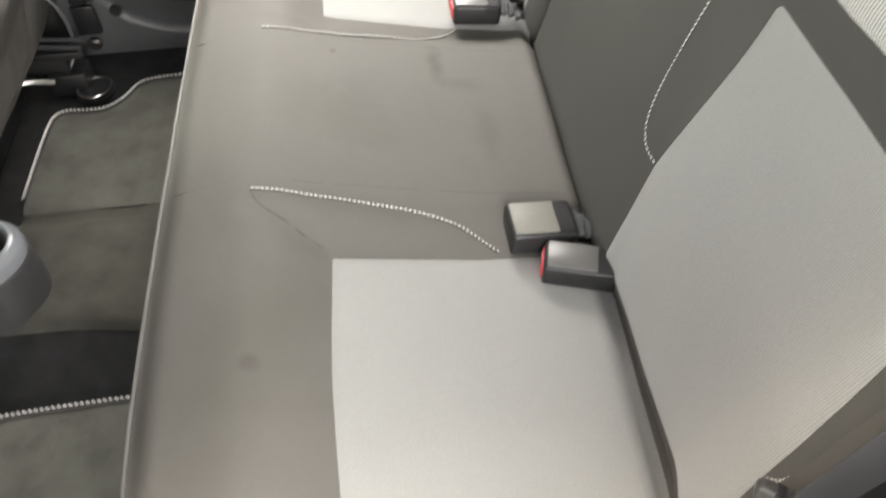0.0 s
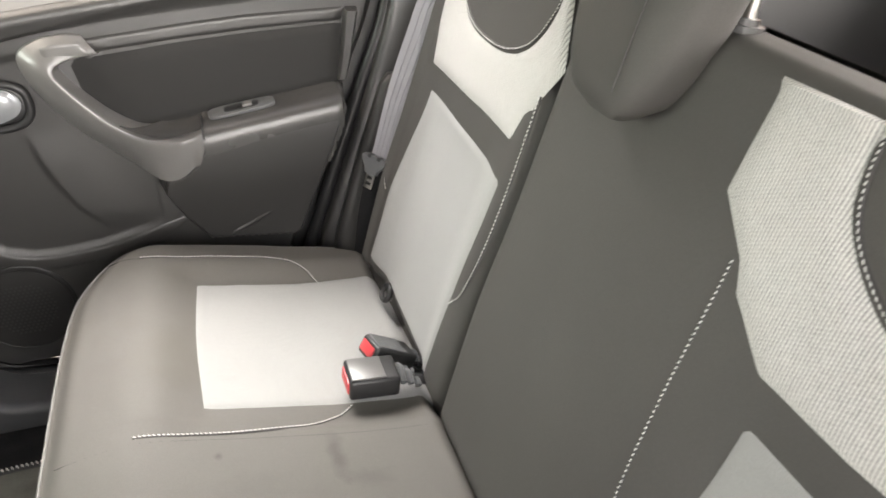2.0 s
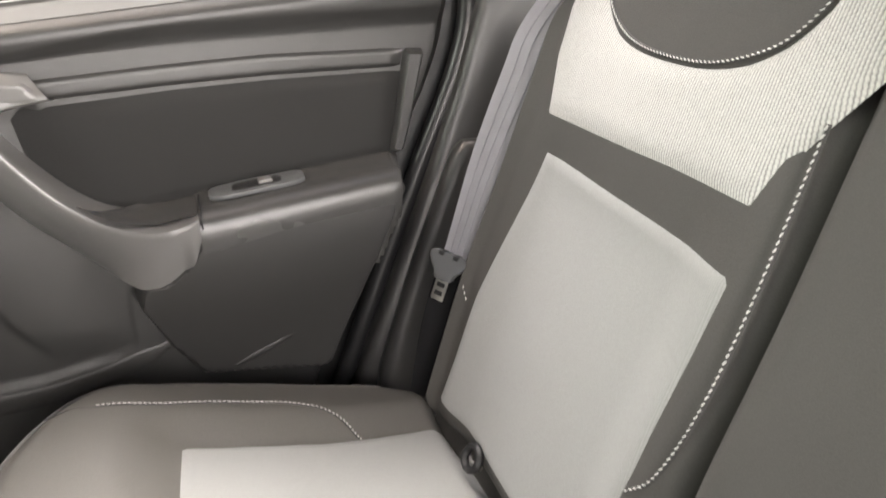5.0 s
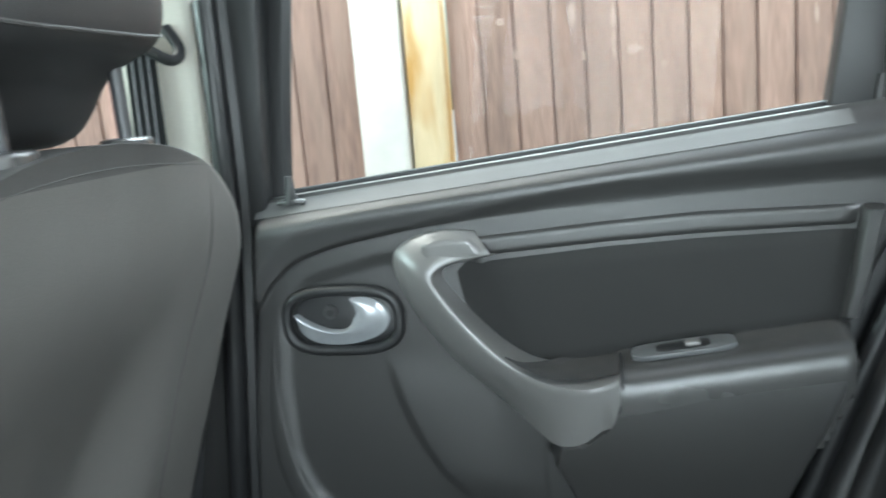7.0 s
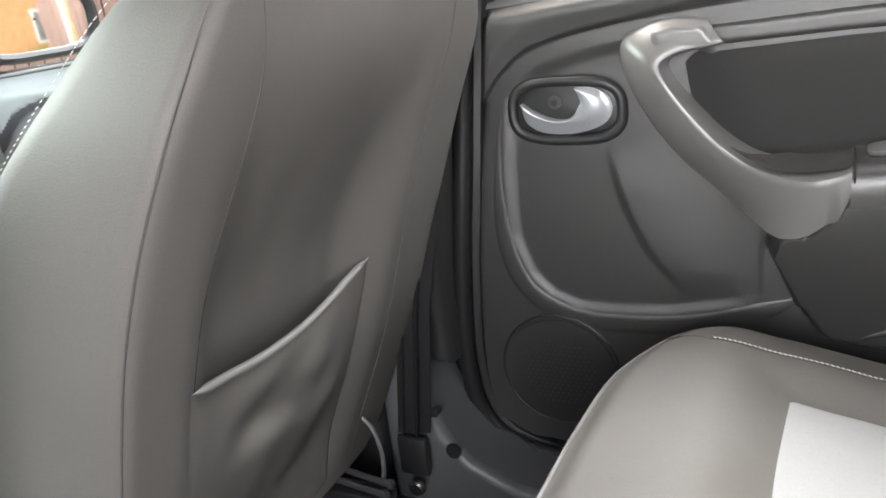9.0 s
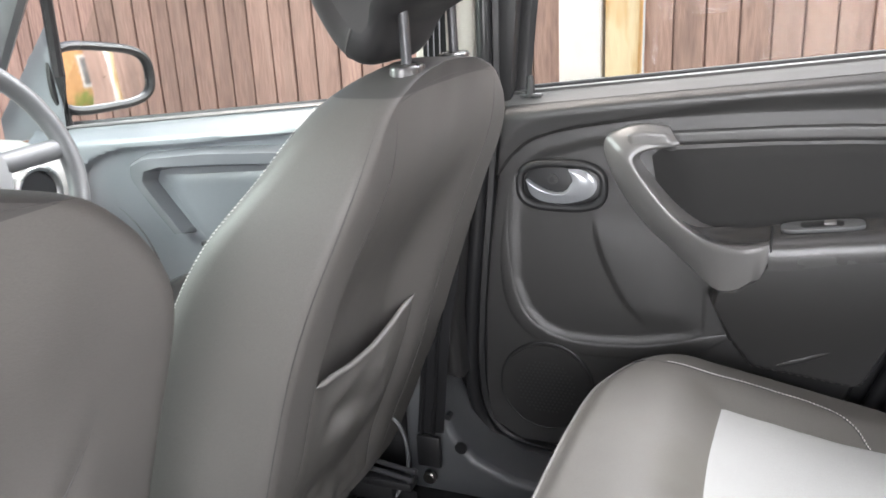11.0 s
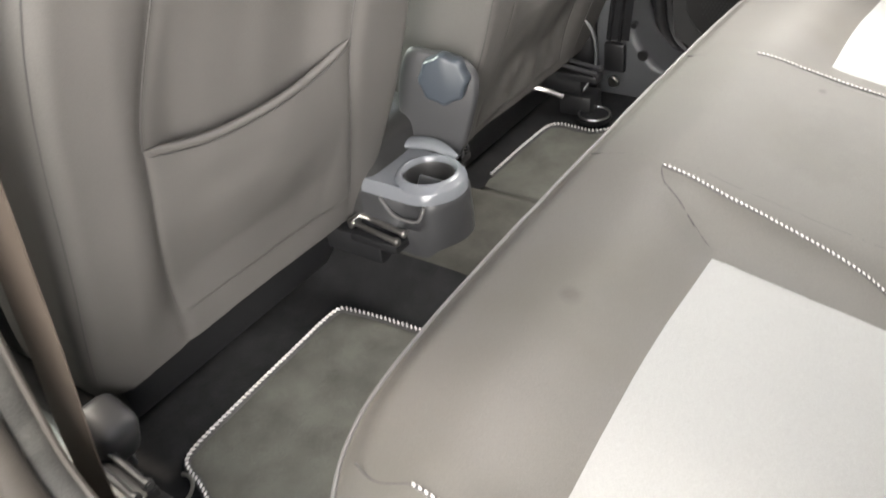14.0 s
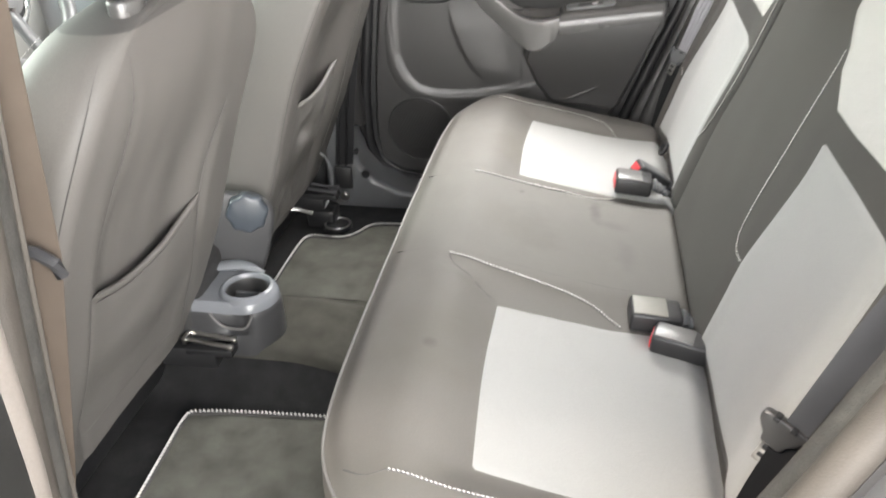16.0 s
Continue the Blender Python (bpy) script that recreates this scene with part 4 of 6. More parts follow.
DOOR_EDGE = [(-0.203, 0.70), (-0.206, 0.66), (-0.219, 0.557), (-0.239, 0.408), (-0.252, 0.22), (-0.245, 0.13), (-0.205, 0.085), (-0.12, 0.06), (0.10, 0.06), (0.25, 0.10), (0.315, 0.16), (0.346, 0.233), (0.412, 0.401), (0.448, 0.495), (0.507, 0.635), (0.512, 0.735)]
POD = [(-0.188, 0.36), (-0.190, 0.45), (-0.181, 0.545), (-0.150, 0.578), (-0.06, 0.602), (0.05, 0.61), (0.10, 0.50), (0.16, 0.315), (0.10, 0.285), (0.017, 0.267), (-0.05, 0.262), (-0.10, 0.264), (-0.140, 0.279), (-0.168, 0.308)]


def poly_dist(px, pz, poly):
    """Distance inside a polygon (positive) or outside (negative)."""
    inside, best = False, 1e9
    m = len(poly)
    for i in range(m):
        (x1, z1), (x2, z2) = poly[i], poly[(i + 1) % m]
        if (z1 > pz) != (z2 > pz) and px < (x2 - x1) * (pz - z1) / (z2 - z1) + x1:
            inside = not inside
        dx, dz = x2 - x1, z2 - z1
        t = min(max(((px - x1) * dx + (pz - z1) * dz) / (dx * dx + dz * dz), 0), 1)
        best = min(best, math.hypot(px - x1 - t * dx, pz - z1 - t * dz))
    return best if inside else -best


LOWER = [(0.204, 0.463), (0.30, 0.479), (0.43, 0.494), (0.452, 0.482), (0.36, 0.255), (0.335, 0.245), (0.19, 0.262), (0.156, 0.31), (0.128, 0.37), (0.136, 0.400), (0.166, 0.407), (0.188, 0.424), (0.202, 0.450)]


FOLD = ramp_of([(0.297, 0.030), (0.345, -0.010), (0.42, -0.045), (0.475, -0.058)])


BROW = ramp_of([(-0.26, 0.50), (-0.215, 0.535), (-0.185, 0.572), (-0.148, 0.600), (-0.06, 0.622), (0.06, 0.637), (0.25, 0.648), (0.52, 0.656)])
FRONT_X = ramp_of([(0.05, -0.215), (0.10, -0.244), (0.22, -0.252), (0.408, -0.239), (0.557, -0.219), (0.66, -0.206), (0.72, -0.203)])
REAR_X = ramp_of([(0.05, 0.24), (0.10, 0.285), (0.16, 0.318), (0.233, 0.346), (0.401, 0.412), (0.495, 0.448), (0.635, 0.507), (0.74, 0.513)])


def door_face(x, z):
    """How far in the door trim stands (its y)."""
    d = z - window_line(x)
    y = 0.726
    above = ease(0.0, 0.006 + 0.020 * ease(-0.05, 0.22, x), z - BROW(x))
    y -= 0.013 * above
    y += 0.034 * ease(-0.040, 0.004, d) ** 1.6
    y += 0.006 * above * (1 - ease(0.0, 0.04, z - BROW(x)))
    if x < 0.12:
        y += 0.0042 * ease(-0.004, 0.014, poly_dist(x, z, POD)) * (1 - ease(0.06, 0.15, x)) * (1 - above)
    if -0.08 < x < 0.16 and 0.27 < z < 0.50:
        d = x - FOLD(z)
        y -= 0.0029 * ease(-0.003, 0.006, d) * (1 - ease(0.006, 0.13, d)) * ease(0.285, 0.335, z) * (1 - ease(0.42, 0.49, z))
    low = poly_dist(x, z, LOWER)
    if low > -0.02:
        y -= (0.036 + 0.038 * ease(0.25, 0.46, z)) * ease(-0.004, 0.008, low)
    return y


def door_point(x, z, out=0.0):
    return Vector((x, door_face(x, z) - out, z))


def door_trim():
    """Rows follow the brow under the window roll, so that its edge stays clean."""
    rows = []
    fine = [k / 150 for k in range(150)] + [0.9985, 1.0]
    upper = [0.0, 0.03, 0.06, 0.10, 0.15] + [0.2 + 0.8 * k / 24 for k in range(25)]
    for part_no, steps in ((0, fine), (1, upper)):
        for v in steps:
            row = []
            for i in range(221):
                u = i / 220
                xb = -0.21 + 0.72 * u
                bottom = 0.058 + 0.05 * ease(0.6, 1.0, u) + 0.03 * ease(0.10, 0.0, u)
                lo, hi = (bottom, BROW(xb)) if part_no == 0 else (BROW(xb) + 0.0005, window_line(xb) + 0.004)
                z = lo + (hi - lo) * v
                x = FRONT_X(z) + (REAR_X(z) - FRONT_X(z)) * u
                e = min(u, 1 - u) * 0.7
                row.append((x, door_face(x, z) + 0.022 * (1 - ease(0, 0.014, e)), z))
            rows.append(row)
    return grid(rows)


far_door = thing("rear_car_door", (0.13, 0.75, 0.05), "closed rear car door with charcoal plastic trim, pull handle and speaker", "car door")
door_outer = [(-0.26, 0.02), (-0.262, 0.2), (-0.235, 0.45), (-0.215, 0.655), (0.512, 0.722), (0.50, 0.62), (0.36, 0.22), (0.30, 0.05)]
part("door_shell", slab(door_outer, 0.768, 0.85, "y", 0.004), PLASTIC_BLACK, far_door)
trim = part("door_trim", door_trim(), PLASTIC, far_door, "charcoal grained plastic door card")


def sill_strip():
    """A rounded strip that caps the roll of the card under the glass."""
    xs = np.linspace(-0.20, 0.45, 60)
    rows = [[(x, door_face(x, window_line(x) + dz) - out, window_line(x) + dz) for x in xs] for dz, out in ((-0.017, -0.002), (-0.0155, 0.0012), (-0.011, 0.0022), (-0.006, 0.0022), (-0.002, 0.0018))]
    rows += [[(x, y, window_line(x) + dz) for x in xs] for y, dz in ((0.752, 0.0025), (0.760, 0.004), (0.768, 0.0035), (0.772, 0.0))]
    return grid(rows)


part("window_sill", sill_strip(), SILL_TRIM, far_door, "grey sill strip under the glass")
part("rib", between([(0.030, 0.593), (0.20, 0.604), (0.30, 0.608), (0.456, 0.610)], [(0.030, 0.617), (0.20, 0.629), (0.30, 0.634), (0.460, 0.633)], 40, lambda a, b, o: door_point(a, b, o), 0.0032), PLASTIC, far_door)
part("glass_seal", tube([(x, 0.774, window_line(x) + 0.005) for x in np.linspace(-0.20, 0.44, 30)], 0.004, 8, flat=1.1), RUBBER, far_door)
glass = part("window_glass", slab([(-0.19, 0.66), (0.455, 0.72), (0.50, 1.10), (-0.10, 1.12)], 0.778, 0.782, "y"), GLASS, far_door)
glass.visible_shadow = False
# window frame: front and rear uprights
part("window_frame", tube([(-0.188, 0.775, 0.665), (-0.172, 0.775, 0.80), (-0.125, 0.76, 1.12)], 0.014, 8, flat=1.4), PLASTIC_BLACK, far_door)
part("window_frame", slab([(0.432, 0.715), (0.520, 0.725), (0.560, 1.12), (0.49, 1.12), (0.446, 0.81)], 0.757, 0.79, "y", 0.004), PLASTIC_BLACK, far_door)
part("window_frame", slab([(0.484, 0.735), (0.520, 0.733), (0.545, 0.93), (0.497, 0.93)], 0.747, 0.76, "y", 0.003), PLASTIC, far_door)
pin = part("lock_pin", tube([(-0.158, 0.742, 0.665), (-0.158, 0.742, 0.676), (-0.158, 0.742, 0.698)], 0.0065, 12, taper=lambda f: 1.9 if f < 0.3 else (1.0 if f < 0.9 else 0.7)), PLASTIC_BLACK, far_door)
part("pin_bezel", block((-0.156, 0.742, 0.668), (0.034, 0.018, 0.006), 0.002), PLASTIC, far_door)

# cloth panel between the strip and the armrest
low = [(0.085, 0.462), (0.15, 0.466), (0.25, 0.479), (0.30, 0.488), (0.40, 0.502), (0.448, 0.508)]
high = [(0.026, 0.590), (0.20, 0.603), (0.30, 0.607), (0.460, 0.609)]
left = [(0.085, 0.462), (0.036, 0.535), (0.026, 0.590)]
right = [(0.448, 0.508), (0.460, 0.609)]
part("cloth_panel", coons(low, high, left, right, 30, 12, lambda a, b, o: door_point(a, b, o + 0.0005), 0.003, 0.06), DOOR_CLOTH, trim, "charcoal fabric door panel")
part("trim_bar", between([(0.434, 0.510), (0.442, 0.545), (0.456, 0.634)], [(0.451, 0.508), (0.462, 0.545), (0.482, 0.632)], 20, lambda a, b, o: door_point(a, b, o * 4 + 0.003), 0.0025), PLASTIC, trim)

# curved ridge round the lower front of the card
ridge = smooth_line([(-0.128, 0, 0.590), (-0.166, 0, 0.565), (-0.190, 0, 0.525), (-0.200, 0, 0.46), (-0.202, 0, 0.40), (-0.194, 0, 0.335), (-0.172, 0, 0.289), (-0.135, 0, 0.262), (-0.08, 0, 0.248), (0.017, 0, 0.252), (0.10, 0, 0.271), (0.165, 0, 0.300)], 8)
part("ridge", tube([(q.x, door_face(q.x, q.z) - 0.0005, q.z) for q in ridge], 0.0125, 12, flat=0.11, up=(0, 1, 0), taper=lambda f: (0.04 + 0.96 * ease(0.15, 0.5, f)) * (0.3 + 0.7 * ease(1.0, 0.93, f))), PLASTIC, trim)
fold = smooth_line([(0.20, 0, 0.262), (0.26, 0, 0.287), (0.335, 0, 0.327)], 6)
part("ridge", tube([(q.x, door_face(q.x, q.z) + 0.003, q.z) for q in fold], 0.006, 10, flat=0.6, up=(0, 1, 0), taper=lambda f: 0.2 + math.sin(math.pi * f)), PLASTIC, trim)


# pull handle: a broad curved band that swells into the cabin
def pull_handle():
    inner = smooth_line([(0.080, 0, 0.598), (0.045, 0, 0.592), (0.024, 0, 0.586), (0.016, 0, 0.576), (0.028, 0, 0.556), (0.051, 0, 0.529), (0.080, 0, 0.501), (0.110, 0, 0.482), (0.136, 0, 0.474), (0.160, 0, 0.471), (0.178, 0, 0.472), (0.194, 0, 0.4745), (0.2065, 0, 0.477)], 10)
    outer = smooth_line([(0.058, 0, 0.625), (0.030, 0, 0.629), (-0.005, 0, 0.625), (-0.036, 0, 0.607), (-0.036, 0, 0.575), (-0.012, 0, 0.523), (0.028, 0, 0.470), (0.076, 0, 0.428), (0.110, 0, 0.405), (0.140, 0, 0.394), (0.170, 0, 0.399), (0.194, 0, 0.417), (0.2075, 0, 0.450)], 10)
    last = len(inner) - 1
    back = [door_face(q.x, q.z) for q in outer]
    back = [sum(back[max(i - 22, 0) : i + 23]) / len(back[max(i - 22, 0) : i + 23]) for i in range(last + 1)]
    rows = []
    for f in (0.0, 0.015, 0.03, 0.05, 0.08, 0.12, 0.17, 0.23, 0.30, 0.38, 0.46, 0.54, 0.62, 0.70, 0.78, 0.86, 0.93, 0.98, 1.0):
        row = []
        for i, (a, b) in enumerate(zip(inner, outer)):
            q = a.lerp(b, f)
            g = i / last
            ridge = 0.702 - 0.014 * ease(0.05, 0.4, g) - 0.033 * ease(0.35, 0.85, g)
            if f < 0.17:
                y = ridge + (0.738 - ridge) * (1 - f / 0.17) ** 3.5
            else:
                k = (f - 0.17) / 0.83
                rim = back[i] - 0.005
                rim += (min(rim, 0.663) - rim) * ease(0.62, 0.80, g)
                y = ridge + (rim - ridge) * k ** 1.6
            row.append((q.x, y + (0.010 if f == 1.0 else 0.0), q.z))
        rows.append(row)
    return grid(rows)


part("pull_handle", pull_handle(), PLASTIC_SILVER, far_door, "silver grey curved pull handle")
part("handle_cap", between([(0.074, 0.600), (0.02, 0.590), (0.0, 0.600)], [(0.055, 0.620), (0.022, 0.622), (0.0, 0.616)], 14, lambda a, b, o: Vector((a, 0.7035 - o, b)), 0.001), PLASTIC_SILVER, far_door)


# armrest shelf with the window switch
ARM_TOP = ramp_of([(0.08, 0.492), (0.15, 0.480), (0.21, 0.479), (0.30, 0.490), (0.40, 0.503), (0.446, 0.508)])


def armrest():
    """A rounded shelf that runs down into the lower panel."""
    rows = []
    prof = [(0.735, 0.006), (0.70, 0.003), (0.672, 0.0), (0.660, -0.004), (0.653, -0.012), (0.651, -0.022)] + [(None, -0.022 - 0.09 * k / 10) for k in range(1, 11)]
    for y0, dz in prof:
        row = []
        for x in np.linspace(0.2065, 0.447, 48):
            e = ease(0.427, 0.447, x)
            z = ARM_TOP(x) + dz - 0.010 * e * e
            if y0 is None:
                f = ease(-0.022, -0.085, dz)
                y = 0.651 * (1 - f) + (door_face(x, z) + 0.006) * f
            else:
                y = y0
            row.append((x, y + (0.728 - y) * e ** 2, z))
        rows.append(row)
    return grid(rows)


def tray():
    """A shallow dish behind the handle, running out to a tip."""
    base = ramp_of([(0.085, 0.498), (0.110, 0.483), (0.15, 0.4715), (0.2065, 0.4775)])
    rows = []
    for v, dz in ((1.0, 0.006), (0.85, 0.0035), (0.6, 0.002), (0.3, 0.001), (0.0, -0.003)):
        rows.append([(x, 0.668 + (0.074 * ease(0.085, 0.185, x) + 0.004) * v, base(x) + dz * ease(0.085, 0.15, x)) for x in np.linspace(0.088, 0.2068, 30)])
    return grid(rows)


part("armrest_tray", tray(), ARMREST, far_door)
# Window sheen is put into the armrest's lighter base colour.
rest = part("armrest", armrest(), ARMREST, far_door, "moulded armrest, window sheen in its grey colour")
part("joint", tube([(0.209, 0.70, 0.487), (0.209, 0.668, 0.483), (0.209, 0.651, 0.468), (0.211, 0.655, 0.452)], 0.0012, 6), PLASTIC_BLACK, rest)
SW = Matrix.Translation((0.274, 0.698, 0.4935)) @ Euler((radians(4.5), -radians(7), 0)).to_matrix().to_4x4()


def switch_plate(w, h, z0, z1, n=40):
    pts = [(w / 2 * abs(math.cos(a)) ** 0.35 * math.copysign(1, math.cos(a)), h / 2 * abs(math.sin(a)) ** 0.6 * math.copysign(1, math.sin(a))) for a in np.linspace(0, 2 * math.pi, n + 1)[:-1]]
    bm = slab(pts, z0, z1, "z", 0.0008)
    bm.transform(SW)
    return bm


plate = part("switch_plate", switch_plate(0.108, 0.036, -0.004, 0.0016), PLASTIC_GREY, rest, "window switch plate")
part("switch_cup", switch_plate(0.056, 0.022, 0.0012, 0.0022), PLASTIC_BLACK, plate)
key = block((0.010, 0, 0.003), (0.016, 0.014, 0.006), 0.002)
key.transform(SW)
part("switch_key", key, PLASTIC_SILVER, plate)


# inside door release
def oval(cx, cz, w, h, y0, y1, n=40, power=0.7, bevel=0.002):
    pts = [(cx + w / 2 * abs(math.cos(a)) ** power * math.copysign(1, math.cos(a)), cz + h / 2 * abs(math.sin(a)) ** power * math.copysign(1, math.sin(a))) for a in np.linspace(0, 2 * math.pi, n + 1)[:-1]]
    return slab(pts, y0, y1, "y", bevel)


HX, HZ = -0.105, 0.528
release = part("release_bezel", join(tube([(HX + 0.068 * abs(math.cos(a)) ** 0.6 * math.copysign(1, math.cos(a)), 0.722, HZ + 0.036 * abs(math.sin(a)) ** 0.7 * math.copysign(1, math.sin(a))) for a in np.linspace(0, 2 * math.pi, 49)[:-1]], 0.0065, 10, True, up=(0, 1, 0))), PLASTIC_BLACK, far_door, "black oval release surround")
part("release_cup", oval(HX, HZ, 0.124, 0.062, 0.726, 0.742), PLASTIC_BLACK, release)
screw = part("screw", disc((HX - 0.014, 0.7235, HZ + 0.010), (0, -1, 0), 0.0085, 0.005, 20, 0.001), PLASTIC, release)
part("screw_socket", disc((HX - 0.014, 0.7208, HZ + 0.010), (0, -1, 0), 0.0042, 0.002, 12), PLASTIC_BLACK, screw)


def release_lever():
    """A chrome paddle: wide at the rear, running out to a thin lip along the bottom."""
    top = smooth_line([(-0.055, 0, 0.010), (-0.040, 0, 0.0), (-0.019, 0, -0.009), (0.0, 0, -0.010), (0.011, 0, -0.004), (0.016, 0, 0.004), (0.020, 0, 0.012), (0.014, 0, 0.027)], 8)
    bot = smooth_line([(-0.057, 0, 0.006), (-0.050, 0, -0.015), (-0.028, 0, -0.027), (0.010, 0, -0.028), (0.045, 0, -0.017), (0.0575, 0, 0.001), (0.052, 0, 0.018), (0.033, 0, 0.028), (0.014, 0, 0.0285)], 8)
    top, bot = even(top, 40), even(bot, 40)
    rows = []
    for k, f in enumerate((0.0, 0.03, 0.08, 0.16, 0.3, 0.45, 0.6, 0.75, 0.88, 0.96, 1.0)):
        row = []
        for i, (a, b) in enumerate(zip(top, bot)):
            q, g = a.lerp(b, f), ease(0.45, 0.8, i / 39)
            lip = 0.013 * ease(0.0, 0.1, f) * (1 - 0.8 * f)
            paddle = 0.006 + 0.007 * math.sin(math.pi * min(f + 0.15, 1.0)) ** 0.7
            row.append((HX + q.x, 0.724 - lip * (1 - g) - paddle * g, HZ + q.z))
        rows.append(row)
    return grid(rows)


part("release_lever", release_lever(), LEVER, release, "satin chrome release lever")


# speaker low in the door
def speaker():
    bm = disc((-0.132, 0.7255, 0.170), (0, -1, 0), 0.080, 0.012, 64, 0.003)
    return bm


grille = part("speaker_grille", speaker(), DOOR_CLOTH, far_door, "round black speaker grille")
holes = bmesh.new()
for i in range(-9, 10):
    for j in range(-9, 10):
        px, pz = i * 0.0075 + (j % 2) * 0.00375, j * 0.0065
        if math.hypot(px, pz) < 0.052:
            bmesh.ops.create_circle(holes, cap_ends=True, segments=8, radius=0.0023, matrix=Matrix.Translation((-0.132 + px, 0.7188, 0.170 + pz)) @ Euler((math.pi / 2, 0, 0)).to_matrix().to_4x4())
tagged(part("perforation", holes, PLASTIC_BLACK, grille), kind="stuff")
part("speaker_ring", tube([(-0.132 + 0.0815 * math.cos(a), 0.7245, 0.170 + 0.0815 * math.sin(a)) for a in np.linspace(0, 2 * math.pi, 65)[:-1]], 0.0022, 8, True, up=(0, 1, 0)), PLASTIC_BLACK, grille)

# door opening: seals, sill, pillars of the far side
seal_line = smooth_line([(-0.225, 0, 0.90), (-0.228, 0, 0.68), (-0.244, 0, 0.50), (-0.264, 0, 0.30), (-0.268, 0, 0.17), (-0.252, 0, 0.09), (-0.205, 0, 0.045), (-0.10, 0, 0.03), (0.10, 0, 0.03), (0.26, 0, 0.06), (0.34, 0, 0.14), (0.37, 0, 0.225), (0.435, 0, 0.395), (0.475, 0, 0.495), (0.528, 0, 0.63), (0.538, 0, 0.74), (0.555, 0, 0.95)], 8)
part("door_seal", tube([(q.x, 0.722, q.z) for q in seal_line], 0.0125, 10, up=(0, 1, 0)), SEAL_BLACK, car, "glossy black rubber door seal")
part("seal_gap", tube([(q.x + (0.014 if q.x > 0.1 else 0.012), 0.742, q.z) for q in seal_line], 0.012, 8, up=(0, 1, 0)), PLASTIC_BLACK, car)
part("pillar_trim", slab([(-0.268, 0.19), (-0.275, 0.30), (-0.255, 0.50), (-0.242, 0.64), (-0.241, 0.67), (-0.36, 0.67), (-0.42, 0.55), (-0.42, 0.19)], 0.660, 0.80, "y", 0.02, 4), PLASTIC, car, "charcoal lower pillar trim")
part("pillar_trim", slab([(-0.240, 0.672), (-0.232, 1.12), (-0.332, 1.12), (-0.345, 0.672)], 0.715, 0.80, "y", 0.015, 3), BEIGE, car, "beige upper pillar trim")
part("pillar_frame", slab([(-0.236, 0.64), (-0.190, 0.64), (-0.150, 1.12), (-0.234, 1.12)], 0.735, 0.80, "y", 0.006), PLASTIC_BLACK, car)
SILL = [(-0.36, -0.02), (-0.36, 0.200), (-0.300, 0.204), (-0.288, 0.160), (-0.268, 0.112), (-0.232, 0.070), (-0.17, 0.042), (-0.08, 0.032), (0.14, 0.03), (0.14, -0.02)]
for s in (-1, 1):
    part("front_sill", block((-0.87, s * 0.70, 0.05), (1.02, 0.17, 0.18), 0.02, (0, 0, 0), 3), PLASTIC_BLACK, car)
far_sill = part("sill_trim", slab(SILL, 0.618, 0.735, "y", 0.016, 4), PLASTIC_GREY, car, "grey plastic sill cover")
part("sill_inner_panel", slab([(-0.50, -0.06), (-0.50, 0.30), (-0.262, 0.30), (-0.258, 0.022), (0.50, 0.022), (0.50, -0.06)], 0.738, 0.765, "y"), PLASTIC_BLACK, car)
part("fixing_hole", disc((-0.255, 0.617, 0.088), (0, -1, 0), 0.011, 0.006, 20, 0.001), PLASTIC_BLACK, far_sill)
part("fixing_clip", disc((-0.272, 0.612, 0.150), (0, -1, 0), 0.006, 0.014, 12, 0.001), PLASTIC_BLACK, far_sill)


part("door_jamb", slab([(0.26, 0.03), (0.31, 0.22), (0.46, 0.62), (0.48, 0.76), (0.62, 0.76), (0.60, 0.62), (0.47, 0.22), (0.44, 0.03)], 0.752, 0.80, "y", 0.003), PLASTIC_BLACK, car)

# rear pillar trim
part("rear_pillar_trim", slab([(0.545, 0.702), (0.518, 0.602), (0.480, 0.49), (0.445, 0.395), (0.385, 0.24), (0.36, 0.10), (0.80, 0.10), (0.80, 0.702)], 0.690, 0.80, "y", 0.012, 3), PLASTIC, car, "charcoal rear pillar lower trim")
part("rear_pillar_trim", slab([(0.546, 0.705), (0.695, 0.705), (0.70, 0.80), (0.72, 1.12), (0.575, 1.12)], 0.694, 0.80, "y", 0.012, 3), PLASTIC_BLACK, car, "black rear pillar upper trim")


part("pillar_edge", tube([(q.x + 0.028, 0.703, q.z) for q in seal_line if q.x > 0.40 and q.z > 0.36], 0.013, 10, up=(0, 1, 0), flat=0.8), PLASTIC, car, "charcoal rounded pillar edge strip")
part("pillar_joint", tube([(q.x + 0.044, 0.6925, q.z) for q in seal_line if q.x > 0.40 and q.z > 0.42], 0.0016, 6, up=(0, 1, 0)), PLASTIC_BLACK, car)
part("pillar_bulge", slab([(0.502, 0.515), (0.515, 0.528), (0.62, 0.528), (0.62, 0.12), (0.39, 0.12), (0.405, 0.24), (0.452, 0.385)], 0.668, 0.70, "y", 0.014, 4), PLASTIC, car, "charcoal bulged lower pillar cover")


